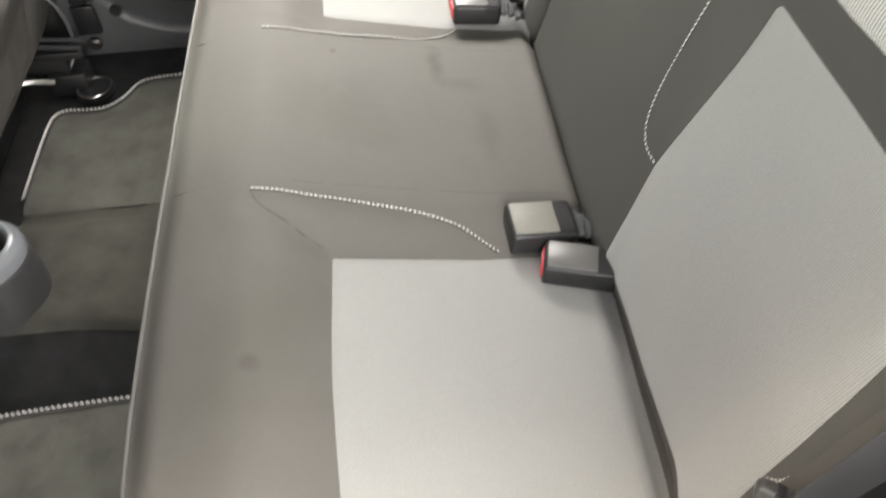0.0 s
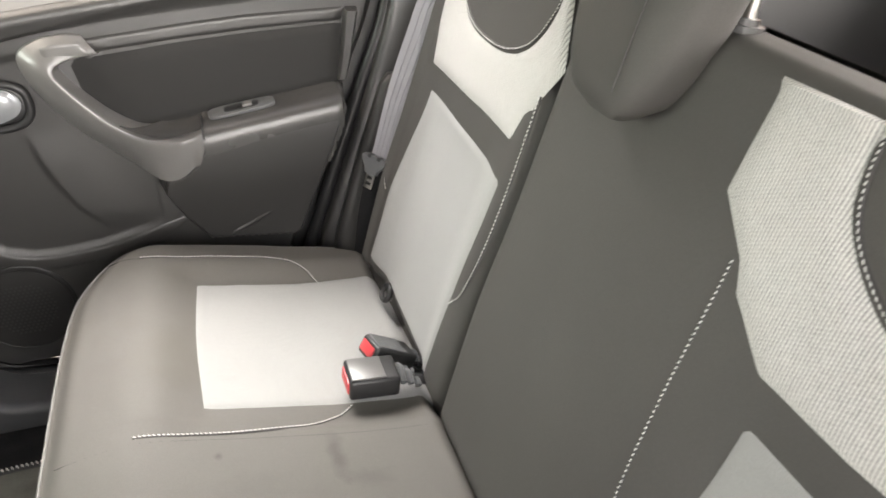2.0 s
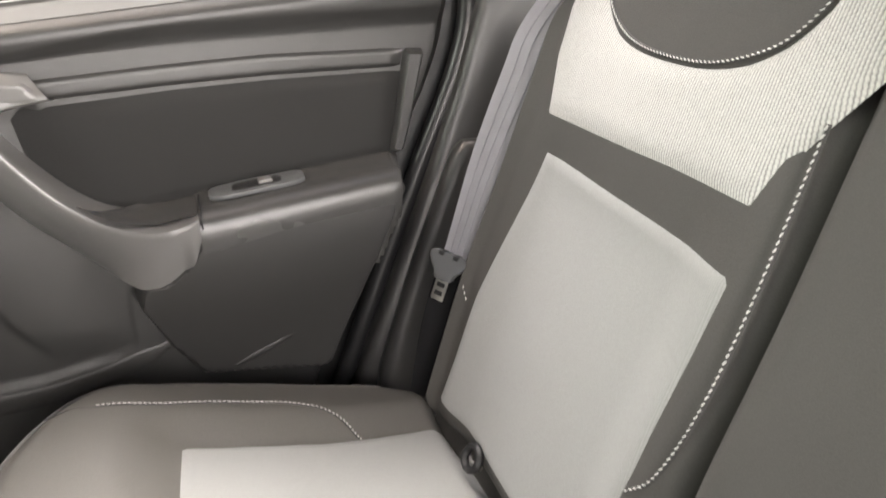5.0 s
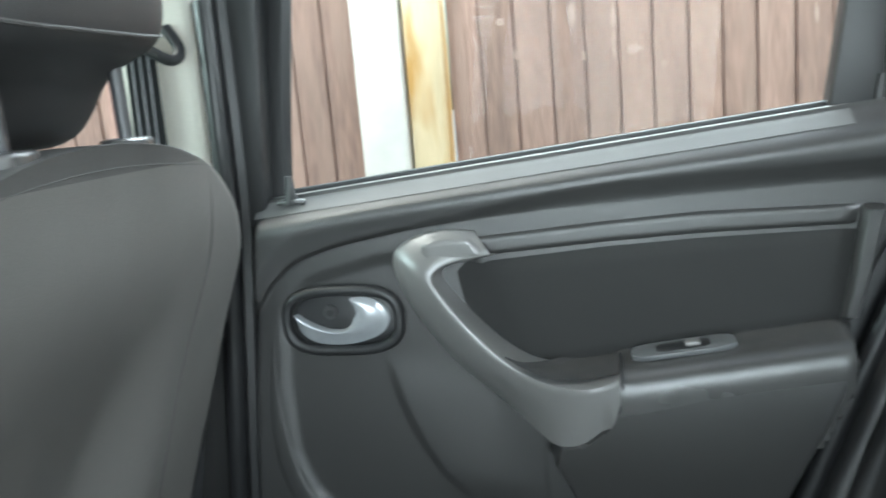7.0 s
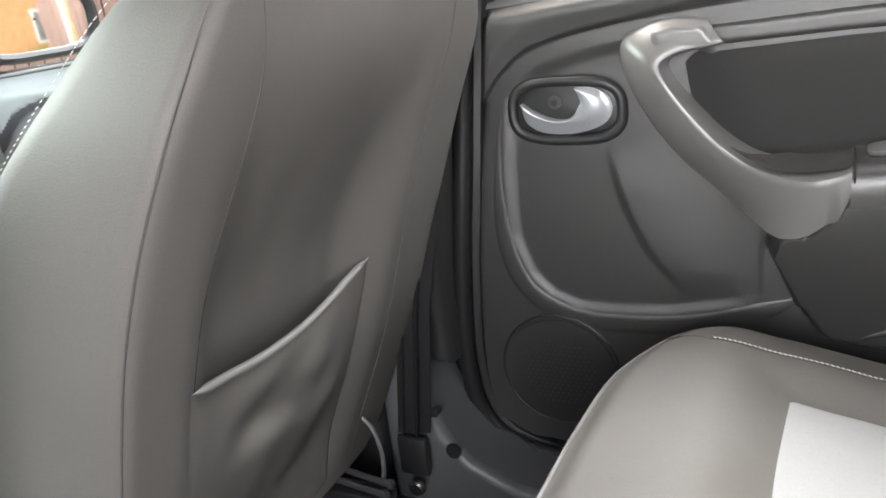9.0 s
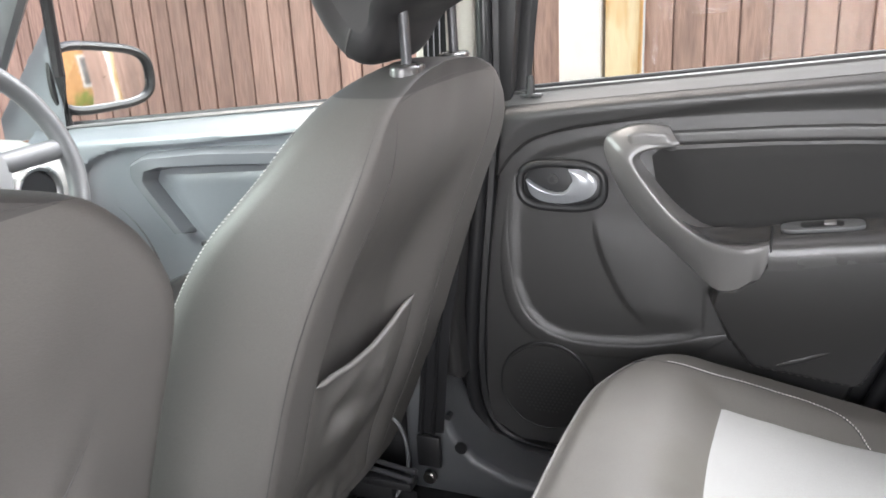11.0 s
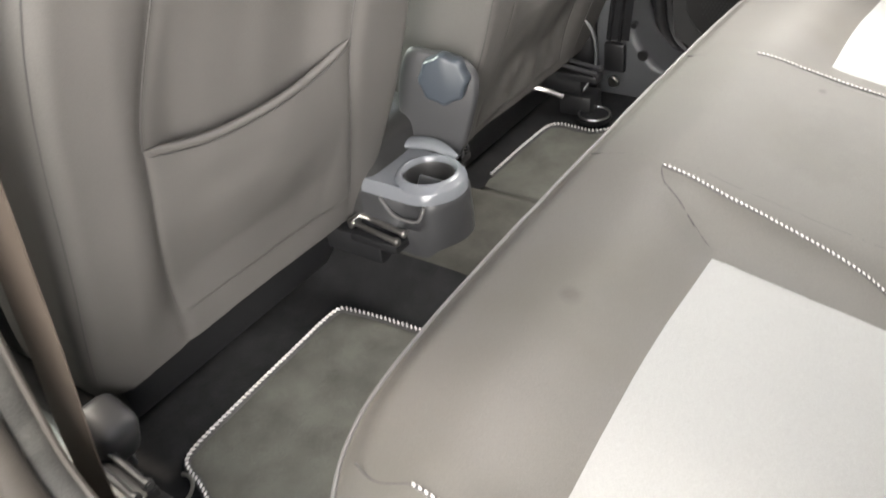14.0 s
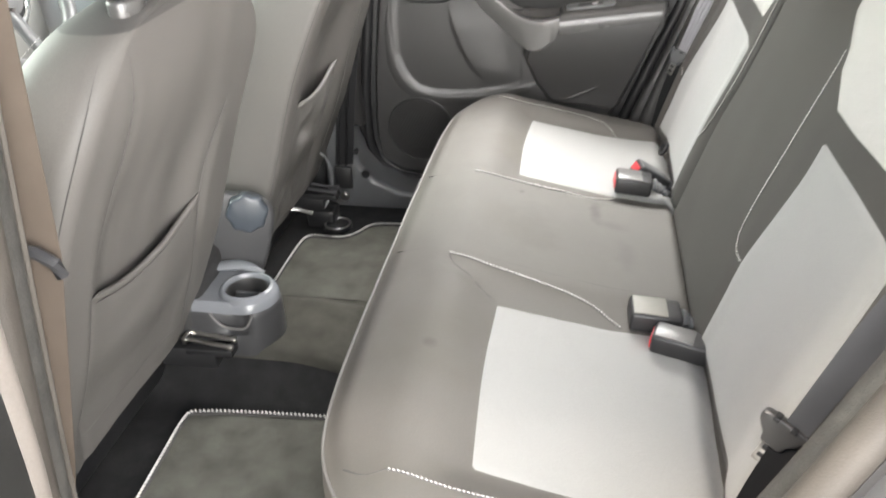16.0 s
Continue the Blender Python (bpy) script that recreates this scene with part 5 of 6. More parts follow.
# ---- driver belt on the far pillar ----
pillar_belt = thing("seat_belt", (-0.30, 0.70, 0.70), "black driver seat belt hanging from its pillar loop", "seat belt")
part("webbing", slab([(-0.322, 0.66), (-0.282, 0.655), (-0.280, 0.86), (-0.316, 0.865)], 0.700, 0.7018, "y"), BELT_BLACK, pillar_belt)
for rx in (-0.310, -0.300, -0.290):
    part("rib", tube([(rx - 0.003, 0.6995, 0.66), (rx + 0.002, 0.6995, 0.86)], 0.0011, 5), BELT, pillar_belt)
part("loop", tube(smooth_line([(-0.330, 0.70, 0.870), (-0.30, 0.692, 0.862), (-0.262, 0.698, 0.838), (-0.255, 0.71, 0.85), (-0.27, 0.712, 0.875)], 6), 0.0065, 10), PLASTIC_BLACK, pillar_belt)


# ---- floor mats ----
def floor_mat(outline, label, sewn):
    line = even(smooth_line([(x, y, 0) for x, y in outline], 6, True) + [Vector((*outline[0], 0))], 200)[:-1]
    c = sum(line, Vector()) / len(line)
    m = thing("floor_mat", (c.x, c.y, 0.0), label, "floor mat", "rear floor mats")
    rows = [[(q.x, q.y, floor_height(q.x, q.y) + 0.001) for q in line], [(q.x, q.y, floor_height(q.x, q.y) + 0.009) for q in line]]
    for f in (0.03, 0.1, 0.25, 0.45, 0.7, 0.97):
        row = []
        for q in line:
            w = q.lerp(c, f)
            row.append((w.x, w.y, floor_height(w.x, w.y) + 0.010 + 0.0018 * noise.noise(Vector((w.x * 14, w.y * 14, 0)))))
        rows.append(row)
    part("carpet_face", grid(rows, wrap=True, caps=True), MAT_PILE, m)
    edge = [Vector((q.x, q.y, floor_height(q.x, q.y) + 0.011)) for q in line] + [Vector((line[0].x, line[0].y, floor_height(line[0].x, line[0].y) + 0.011))]
    runs = [q for q in edge if sewn(q)]
    gap = next((i for i in range(1, len(runs)) if (runs[i] - runs[i - 1]).length > 0.05), 0)
    runs = runs[gap:] + runs[:gap]
    binding = part("binding", tube(runs, 0.0045, 6), SEAM, m)
    part("stitching", stitches(runs, (0, 0, 1), 0.0072, 0.0068, 0.0026, 0.0095, 42), THREAD, binding, "white overlock edge stitching")
    return m


def mirrored(pts):
    return [(x, -y) for x, y in reversed(pts)]


MAT_FAR = [(0.05, 0.185), (-0.10, 0.182), (-0.25, 0.180), (-0.345, 0.180), (-0.362, 0.195), (-0.364, 0.26), (-0.363, 0.35), (-0.358, 0.412), (-0.340, 0.430), (-0.30, 0.428), (-0.268, 0.430), (-0.240, 0.455), (-0.222, 0.488), (-0.200, 0.503), (-0.14, 0.508), (0.0, 0.508), (0.05, 0.50)]
MAT_NEAR = [(0.05, 0.180), (-0.10, 0.180), (-0.25, 0.186), (-0.350, 0.196), (-0.370, 0.212), (-0.368, 0.30), (-0.362, 0.42), (-0.356, 0.495), (-0.342, 0.515), (-0.312, 0.524), (-0.28, 0.538), (-0.25, 0.562), (-0.232, 0.595), (-0.226, 0.630), (-0.20, 0.648), (-0.10, 0.652), (0.05, 0.65)]
far_mat = floor_mat(MAT_FAR, "charcoal carpet floor mat with white stitching behind the driver seat", lambda q: q.y > 0.205 and q.x < 0.04)
floor_mat(mirrored(MAT_NEAR), "charcoal carpet floor mat with white stitching behind the passenger seat", lambda q: q.x < 0.04)


def tunnel_section():
    """The darker middle of the mat, laid over the tunnel."""
    rows = []
    for j in range(41):
        f = j / 40
        row = []
        for i in range(49):
            x = -0.362 + 0.42 * i / 48
            y = 0.176 - 0.268 * f + (0.006 * noise.noise(Vector((x * 30, 0, 2))) if j == 0 else 0.0)
            lift = 0.0112 * ease(0.0, 0.03, f) * ease(1.0, 0.96, f) * ease(0, 0.03, i / 48)
            row.append((x, y, floor_height(x, y) + 0.0006 + lift + (0.010 if j == 0 else 0.0)))
        rows.append(row)
    return grid(rows)


part("tunnel_section", tunnel_section(), TUNNEL_PILE, far_mat, "darker carpet piece over the tunnel")


# ---- seat belt buckles ----
def buckle(center, turn, size, red_front, pale, label):
    ob = thing("seat_belt_buckle", center, label, "seat belt buckle", "rear seat belt buckles")
    m = pose(*center, *turn)
    L, W, H = size
    body = block((0, 0, 0), (L, W, H), 0.005, (0, 0, 0), 3)
    body.transform(m)
    part("buckle_body", body, PLASTIC_BLACK, ob)
    if red_front:
        b = block((-L / 2 + 0.001, 0, 0.0), (0.006, W * 0.74, H * 0.6), 0.002)
        b.transform(m)
        part("release_button", b, RED, ob, "red release button")
    cover = block((-L * 0.12, 0, H / 2), (L * 0.66, W * 0.86, 0.003), 0.001)
    cover.transform(m)
    part("top_cover", cover, pale or PLASTIC_GREY, ob, "pale top cover" if pale else "grey top cover")
    strap = tube([m @ Vector((L / 2 - 0.004, 0, -0.003)), m @ Vector((L / 2 + 0.02, 0, -0.008)), m @ Vector((L / 2 + 0.05, 0.004, -0.02))], 0.012, 8, flat=0.35)
    part("strap", strap, PLASTIC_BLACK, ob)
    folds = []
    for k, (fx, fz) in enumerate(((0.006, 0.004), (0.016, -0.002), (0.026, -0.010))):
        folds.append(tube([m @ Vector((L / 2 + fx, w_, fz + 0.004 * math.cos(w_ * 160 + k))) for w_ in np.linspace(-W * 0.36, W * 0.36, 9)], 0.0048, 7))
    part("strap_sleeve", join(*folds), PLASTIC_GREY, ob, "grey crumpled strap sleeve")
    return ob


buckle((0.385, -0.189, 0.270), (0, 5, 2), (0.072, 0.052, 0.030), False, LABEL_PALE, "black middle seat belt buckle with a pale top")
buckle((0.418, -0.243, 0.262), (0, 4, -14), (0.078, 0.040, 0.030), True, PLASTIC_SILVER, "black seat belt buckle with red button on the pale insert")
buckle((0.368, 0.222, 0.284), (0, 6, 0), (0.066, 0.052, 0.030), True, PLASTIC_SILVER, "black seat belt buckle with a silver grey top")
buckle((0.404, 0.280, 0.272), (0, 33, 14), (0.072, 0.042, 0.027), True, None, "black tilted seat belt buckle with red button")


# ---- far seat belt ----
def ribbon(path, width, thick, side):
    """A flat strap along a path; side gives its width's direction at each point."""
    p = [Vector(q) for q in path]
    rows = []
    for i, q in enumerate(p):
        d = (p[min(i + 1, len(p) - 1)] - p[max(i - 1, 0)]).normalized()
        s = Vector(side(i / (len(p) - 1))) if callable(side) else Vector(side)
        s = (s - d * s.dot(d)).normalized()
        n = s.cross(d)
        w = (width(i / (len(p) - 1)) if callable(width) else width) / 2
        rows.append([q - s * w - n * thick / 2, q + s * w - n * thick / 2, q + s * w + n * thick / 2, q - s * w + n * thick / 2])
    return grid(rows, wrap=True, caps=True)


def rear_belt(s, label, wide, cloth, grip_look, broad):
    belt = thing("seat_belt", (0.5, s * 0.60, 0.25), label, "seat belt", "rear seat belts")
    path = smooth_line([(0.468, s * 0.584, 0.410), (0.506, s * 0.588, 0.519), (0.548, s * 0.592, 0.615), (0.570, s * 0.598, 0.660), (0.612, s * 0.600, 0.710), (0.655, s * 0.600, 0.755), (0.72, s * 0.60, 0.83)], 8)
    strap = part("webbing", ribbon(path, lambda f: broad * (0.031 + 0.016 * ease(0.0, 0.35, f)), 0.0016, wide), cloth, belt)
    for off in (-0.011, 0.0, 0.011):
        w = Vector(wide).normalized()
        part("rib", tube([q + w * off * broad * (0.68 + 0.32 * ease(0.0, 0.35, k / len(path))) + Vector((-0.0012, -s * 0.0008, 0)) for k, q in enumerate(path)], 0.0009, 5), cloth, strap)
    part("webbing", ribbon(smooth_line([(0.476, s * 0.592, 0.405), (0.455, s * 0.594, 0.33), (0.440, s * 0.596, 0.24)], 6), 0.046, 0.0016, wide), BELT_BLACK, belt)
    u, d = Vector(wide).normalized(), Vector((-0.33, -0.035 * s, -0.94)).normalized()
    u = (u - d * u.dot(d)).normalized()
    lay = Matrix((u, d, u.cross(d))).transposed().to_4x4()
    lay.translation = Vector((0.462, s * 0.580, 0.418))
    lay = lay @ Matrix.Diagonal((0.76, 0.76, 0.85, 1))

    def laid(bm):
        bm.transform(lay)
        return bm

    shape = smooth_line([(-0.027, -0.013, 0), (0.0, -0.015, 0), (0.027, -0.013, 0), (0.029, 0.0, 0), (0.017, 0.015, 0), (0.012, 0.026, 0), (-0.012, 0.026, 0), (-0.017, 0.015, 0), (-0.029, 0.0, 0)], 4, True)
    grip = part("tongue_grip", laid(slab([(q.x, q.y) for q in shape], -0.006, 0.007, "z", 0.003, 3)), grip_look, belt, "grey plastic belt tongue grip")
    for off in (-0.012, 0.012):
        part("grip_slot", laid(block((off, -0.012, 0.0), (0.009, 0.007, 0.0145), 0.0015)), PLASTIC_BLACK, grip)
    plate = part("tongue_plate", laid(block((0.0, 0.040, 0.0), (0.021, 0.036, 0.0026), 0.001)), STEEL, belt)
    for off in (0.034, 0.047):
        part("latch_slot", laid(block((0.0, off, 0.0), (0.013, 0.007, 0.0036), 0.0008)), PLASTIC_BLACK, plate)
    return belt


rear_belt(1, "charcoal seat belt webbing, painted lighter as lit, beside the narrow backrest", (0.66, -0.75, -0.1), BELT, PLASTIC_GREY, 1.0)
rear_belt(-1, "dark grey seat belt webbing hanging beside the wide backrest", (0.85, -0.5, 0.0), BELT_GREY, PLASTIC, 0.72)


# ---- rear headrests ----
def rear_headrest(y, z0, tall, wide, label, low):
    rest = thing("rear_headrest", (0.64, y, z0), label, "headrest", "rear headrests")
    rows = []
    for k in range(17):
        f = k / 16
        z = z0 + tall * f
        e = math.sqrt(max(1 - (2 * f - 1) ** 4, 0.015))
        w = wide / 2 * (0.45 + 0.55 * e) * (1 - (0.42 if low else 0.0) * (1 - f) ** 1.5)
        d = (0.040 if low else 0.048) * (0.35 + 0.65 * e)
        cx = 0.48 + 0.33 * (z - 0.391) - (0.018 if low else -0.03)
        rows.append([(cx + d * abs(math.cos(a)) ** 0.7 * math.copysign(1, math.cos(a)), y + w * abs(math.sin(a)) ** 0.55 * math.copysign(1, math.sin(a)), z) for a in np.linspace(0, 2 * math.pi, 41)[:-1]])
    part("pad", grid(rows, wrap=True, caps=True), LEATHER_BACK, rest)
    if low:
        part("seam", tube([(0.48 + 0.33 * (z - 0.391) - 0.0575, y - 0.045, z) for z in np.linspace(0.735, 0.90, 12)], 0.0008, 6), SEAM, rest)
    for s in (-1, 1):
        part("post", tube([(0.632, y + s * 0.066, 0.75), (0.652, y + s * 0.066, max(z0 + 0.03, 0.86))], 0.006, 12), STEEL, rest)
        part("post_collar", disc((0.634, y + s * 0.066, 0.784), (0.2, 0, 1), 0.018, 0.016, 20, 0.005), PLASTIC, rest)
    return rest


rear_headrest(0.015, 0.702, 0.22, 0.215, "grey leatherette middle headrest resting low on the backrest", True)
rear_headrest(-0.37, 0.796, 0.19, 0.235, "grey leatherette outer headrest raised on steel posts", False)
rear_headrest(0.357, 0.796, 0.19, 0.235, "grey leatherette outer headrest raised on steel posts", False)


# ---- cup holder, recliner knobs, seat rails ----
def cup_holder():
    c = Vector((-0.304, -0.034, 0.0))
    ob = thing("cup_holder", (c.x, c.y, 0.03), "grey plastic rear cup holder standing on the tunnel", "cup holder")

    def reach(a, grow):
        """Distance to the body's rounded outline, drawn out towards the front."""
        ux, uy = math.cos(a), math.sin(a)
        r = 0.0545 + grow
        if ux >= 0:
            return r
        side = r / max(abs(uy), 1e-4)
        return min(side, (0.118 + grow * 0.5) / max(-ux, 1e-4), 0.14)

    n = 96
    angles = [2 * math.pi * k / n for k in range(n)]

    def ring(r, z):
        return [(c.x + r * math.cos(a), c.y + r * math.sin(a), z) for a in angles]

    part("cup_liner", grid([ring(0.031, 0.088), ring(0.034, 0.125), ring(0.0362, 0.156), ring(0.0375, 0.1605)], wrap=True), PLASTIC, ob, "dark inside of the cup")
    top = [ring(0.0375, 0.1600), ring(0.0388, 0.1665), ring(0.0415, 0.1690), ring(0.0450, 0.1685), ring(0.0480, 0.1655), ring(0.0505, 0.1612)]
    top.append([(c.x + reach(a, -0.003) * math.cos(a), c.y + reach(a, -0.003) * math.sin(a), 0.1605 if math.cos(a) > -0.2 else 0.1640) for a in angles])
    top.append([(c.x + reach(a, 0.0) * math.cos(a), c.y + reach(a, 0.0) * math.sin(a), 0.157) for a in angles])
    top.append([(c.x + reach(a, 0.001) * math.cos(a), c.y + reach(a, 0.001) * math.sin(a), 0.142) for a in angles])
    part("cup_ring", grid(top, wrap=True), CUP_GREY, ob, "smooth silver grey top ring")
    body = []
    for z, grow in ((0.1425, 0.001), (0.140, 0.0025), (0.130, 0.003), (0.120, 0.003), (0.110, 0.003), (0.100, 0.004), (0.085, 0.004), (0.070, 0.004), (0.056, 0.005)):
        row = []
        for a in angles:
            d = (a - math.radians(262)) / math.radians(27)
            scoop = math.exp(-(d ** 4)) * ease(0.095, 0.108, z)
            r = reach(a, grow) * (1 - 0.22 * scoop)
            row.append((c.x + r * math.cos(a), c.y + r * math.sin(a), z - 0.010 * scoop))
        body.append(row)
    part("cup_body", grid(body, wrap=True), CUP_BODY, ob)
    lip = []
    for k in np.linspace(-1, 1, 25):
        a = math.radians(262 + 33 * k)
        r = reach(a, 0.0030) * (1 - 0.04 * (1 - k ** 2))
        lip.append((c.x + r * math.cos(a), c.y + r * math.sin(a), 0.142 - 0.030 * (1 - k ** 4)))
    part("notch_lip", tube(lip, 0.0026, 8), PLASTIC_SILVER, ob)
    part("cup_floor", disc((c.x, c.y, 0.089), (0, 0, 1), 0.0305, 0.006, 32), PLASTIC_BLACK, ob)
    part("cup_tab", block((c.x - 0.012, c.y + 0.020, 0.128), (0.046, 0.006, 0.026), 0.0025, (0, 18, 25)), PLASTIC_GREY, ob)
    part("rear_lip", tube(smooth_line([(c.x - 0.105, c.y + 0.030, 0.168), (c.x - 0.07, c.y + 0.052, 0.172), (c.x - 0.03, c.y + 0.062, 0.170), (c.x + 0.01, c.y + 0.058, 0.160)], 6), 0.015, 12, flat=0.55, taper=lambda f: 0.35 + 0.65 * math.sin(math.pi * f)), CUP_GREY, ob)
    return ob


cup_holder()


def console():
    return join(block((-0.80, 0.0, 0.12), (0.85, 0.19, 0.2), 0.03, (0, 0, 0), 4), block((-1.0, 0.0, 0.24), (0.35, 0.2, 0.1), 0.03, (0, 10, 0), 4))


lone("centre_console", console(), PLASTIC, "charcoal plastic centre console between the front seats", "console")


def recliner(center, label):
    ob = thing("recliner", center, label, "seat adjuster", "seat adjusters")
    c = Vector(center)
    pts = []
    for k in range(48):
        a = k / 48 * 2 * math.pi
        r = 0.0358 + 0.0018 * math.cos(8 * a)
        pts.append((r * math.cos(a), r * math.sin(a)))
    knob = slab(pts, -0.014, 0.014, "z", 0.006, 3)
    turn = Matrix.Translation(c) @ Vector((0.35, -1.0, 0.1)).to_track_quat("Z", "Y").to_matrix().to_4x4()
    knob.transform(turn)
    part("knob", knob, PLASTIC_BLUE, ob, "blue grey octagonal knob")
    outline = smooth_line([(-0.060, 0, 0.034), (-0.02, 0, 0.034), (0.02, 0, 0.026), (0.046, 0, -0.008), (0.034, 0, -0.07), (0.012, 0, -0.125), (-0.015, 0, -0.140), (-0.06, 0, -0.13), (-0.08, 0, -0.05)], 6, True)
    cover = slab([(q.x, q.z) for q in outline], -0.03, -0.010, "z", 0.008, 3)
    cover.transform(turn)
    part("side_cover", cover, CUP_BODY, ob)
    return ob


recliner((-0.318, 0.046, 0.273), "blue grey recliner knob on the side of the driver seat")


def seat_rail(x, y, length, label):
    ob = thing("seat_rail", (x, y, 0.0), label, "seat rail", "seat rails")
    part("channel", block((x - length / 2, y, 0.062), (length, 0.036, 0.040), 0.004), PLASTIC_BLACK, ob)
    rods = []
    for off, z in ((-0.013, 0.090), (0.004, 0.094)):
        rods += [tube([(x - 0.052, y + off + 0.006, z + 0.006), (x + 0.028, y + off, z)], 0.0042, 8), disc((x + 0.030, y + off, z), (1, 0, 0), 0.0065, 0.010, 12, 0.002)]
    rods.append(block((x - 0.055, y - 0.002, 0.096), (0.008, 0.026, 0.014), 0.002))
    part("slide", join(*rods), STEEL if abs(y) < 0.12 else POST_STEEL, ob, "steel slide rods")
    part("slide_plate", block((x - 0.01, y - 0.004, 0.078), (0.088, 0.032, 0.014), 0.003), PLASTIC_BLACK, ob)
    if abs(y) > 0.3:
        part("foot", block((x - 0.01, y, 0.022), (0.07, 0.055, 0.045), 0.008), PLASTIC_BLACK, ob)
    return ob


seat_rail(-0.345, -0.102, 0.42, "black seat rail with bright slide rods beside the cup holder")
seat_rail(-0.315, -0.592, 0.45, "black steel seat rail with a dark slide end")
seat_rail(-0.33, 0.515, 0.42, "black steel seat rail with a dark slide end")
seat_rail(-0.40, 0.15, 0.40, "black steel seat rail with a dark slide end")
near_rail = next(o for o in bpy.data.objects if o.name.startswith("seat_rail") and o.location.y < -0.5)
part("bracket", slab([(-0.44, 0.03), (-0.38, 0.03), (-0.378, 0.052), (-0.388, 0.066), (-0.404, 0.066), (-0.43, 0.058)], -0.555, -0.549, "y", 0.002), PLASTIC_GREY, near_rail, "grey steel bracket with a hole")
part("end_cap", block((-0.375, -0.565, 0.105), (0.06, 0.05, 0.075), 0.016, (0, 22, 0), 3), CUP_BODY, near_rail, "dark grey seat base end cap")
part("rail_loop", tube([(-0.322 + 0.026 * math.cos(a), -0.560 + 0.032 * math.sin(a), 0.020) for a in np.linspace(-1.9, 1.9, 25)], 0.0025, 6), STEEL, near_rail)
for ay in (0.440,):
    loop = thing("child_seat_anchor", (0.446, ay, 0.25), "black slotted anchor with a bright bar between cushion and backrest", "anchor", "child seat anchors")
    part("slot", tube([(0.440 + 0.006 * math.sin(a), ay + 0.014 * math.cos(a), 0.262 + 0.010 * math.sin(a)) for a in np.linspace(0, 2 * math.pi, 25)[:-1]], 0.0045, 8, True, up=(1, 0, 0)), PLASTIC_BLACK, loop)
    part("bar", tube([(0.444, ay - 0.014, 0.258), (0.440, ay, 0.256), (0.444, ay + 0.014, 0.258)], 0.003, 8), STEEL, loop)
ring = thing("floor_anchor", (-0.30, 0.49, 0.0), "black floor anchor plate with a bright rim", "anchor")
part("plate", disc((-0.298, 0.490, 0.006), (0, 0, 1), 0.034, 0.012, 32, 0.004), PLASTIC_BLACK, ring)
part("rim", tube([(-0.298 + 0.030 * math.cos(a), 0.490 + 0.030 * math.sin(a), 0.013) for a in np.linspace(0, 2 * math.pi, 33)[:-1]], 0.0022, 6, True), STEEL, ring)
anchor = thing("seat_belt", (-0.30, 0.61, 0.05), "black front belt end with its steel anchor by the pillar", "seat belt")
part("webbing", ribbon([(-0.245, 0.625, 0.55), (-0.285, 0.605, 0.30), (-0.302, 0.600, 0.12)], 0.044, 0.0016, (0.9, 0.35, 0)), BELT_BLACK, anchor)
for off in (-0.012, 0.008):
    part("webbing_fold", tube([(-0.247 + off, 0.620, 0.55), (-0.287 + off, 0.600, 0.30), (-0.304 + off, 0.595, 0.12)], 0.0055, 8, flat=0.6), BELT_BLACK, anchor)
part("anchor_cover", block((-0.306, 0.598, 0.085), (0.044, 0.012, 0.060), 0.005), PLASTIC_BLACK, anchor)
part("bolt", disc((-0.306, 0.594, 0.035), (0, -1, 0), 0.012, 0.012, 16, 0.003), STEEL, anchor)
wire = thing("cable", (-0.34, 0.50, 0.05), "dark cable hanging under the driver seat", "cable")
part("lead", tube(smooth_line([(-0.36, 0.53, 0.20), (-0.325, 0.535, 0.16), (-0.315, 0.53, 0.10), (-0.33, 0.51, 0.05), (-0.36, 0.49, 0.035)], 8), 0.003, 6), PLASTIC_GREY, wire)
lever = thing("seat_lever", (-0.36, 0.43, 0.05), "pale bent wire lever under the driver seat", "lever")
part("rod", tube(smooth_line([(-0.45, 0.42, 0.075), (-0.39, 0.43, 0.078), (-0.345, 0.452, 0.058)], 6), 0.005, 8), STEEL, lever)


# ---- near side: opening, pillar, belt ----
part("pillar_trim", slab([(-0.300, 0.205), (-0.290, 0.40), (-0.268, 0.65), (-0.225, 1.12), (-0.36, 1.12), (-0.42, 0.6), (-0.42, 0.205)], -0.80, -0.668, "y", 0.012, 3), PLASTIC, car, "charcoal pillar trim")
part("sill_trim", slab(SILL, -0.735, -0.656, "y", 0.016, 4), PLASTIC_GREY, car, "grey plastic sill cover")
def strip_along(line, a, b, y0, y1):
    """A flat band beside a line: from a to b away from the opening, y0 to y1 deep."""
    rows = []
    for i, q in enumerate(line):
        d = (line[min(i + 1, len(line) - 1)] - line[max(i - 1, 0)]).normalized()
        n = d.cross(Vector((0, -1, 0))).normalized()
        rows.append([Vector((q.x + n.x * o, y, q.z + n.z * o)) for o, y in ((a, y0), (b, y0), (b, y1), (a, y1))])
    return grid(rows, wrap=True, caps=True)


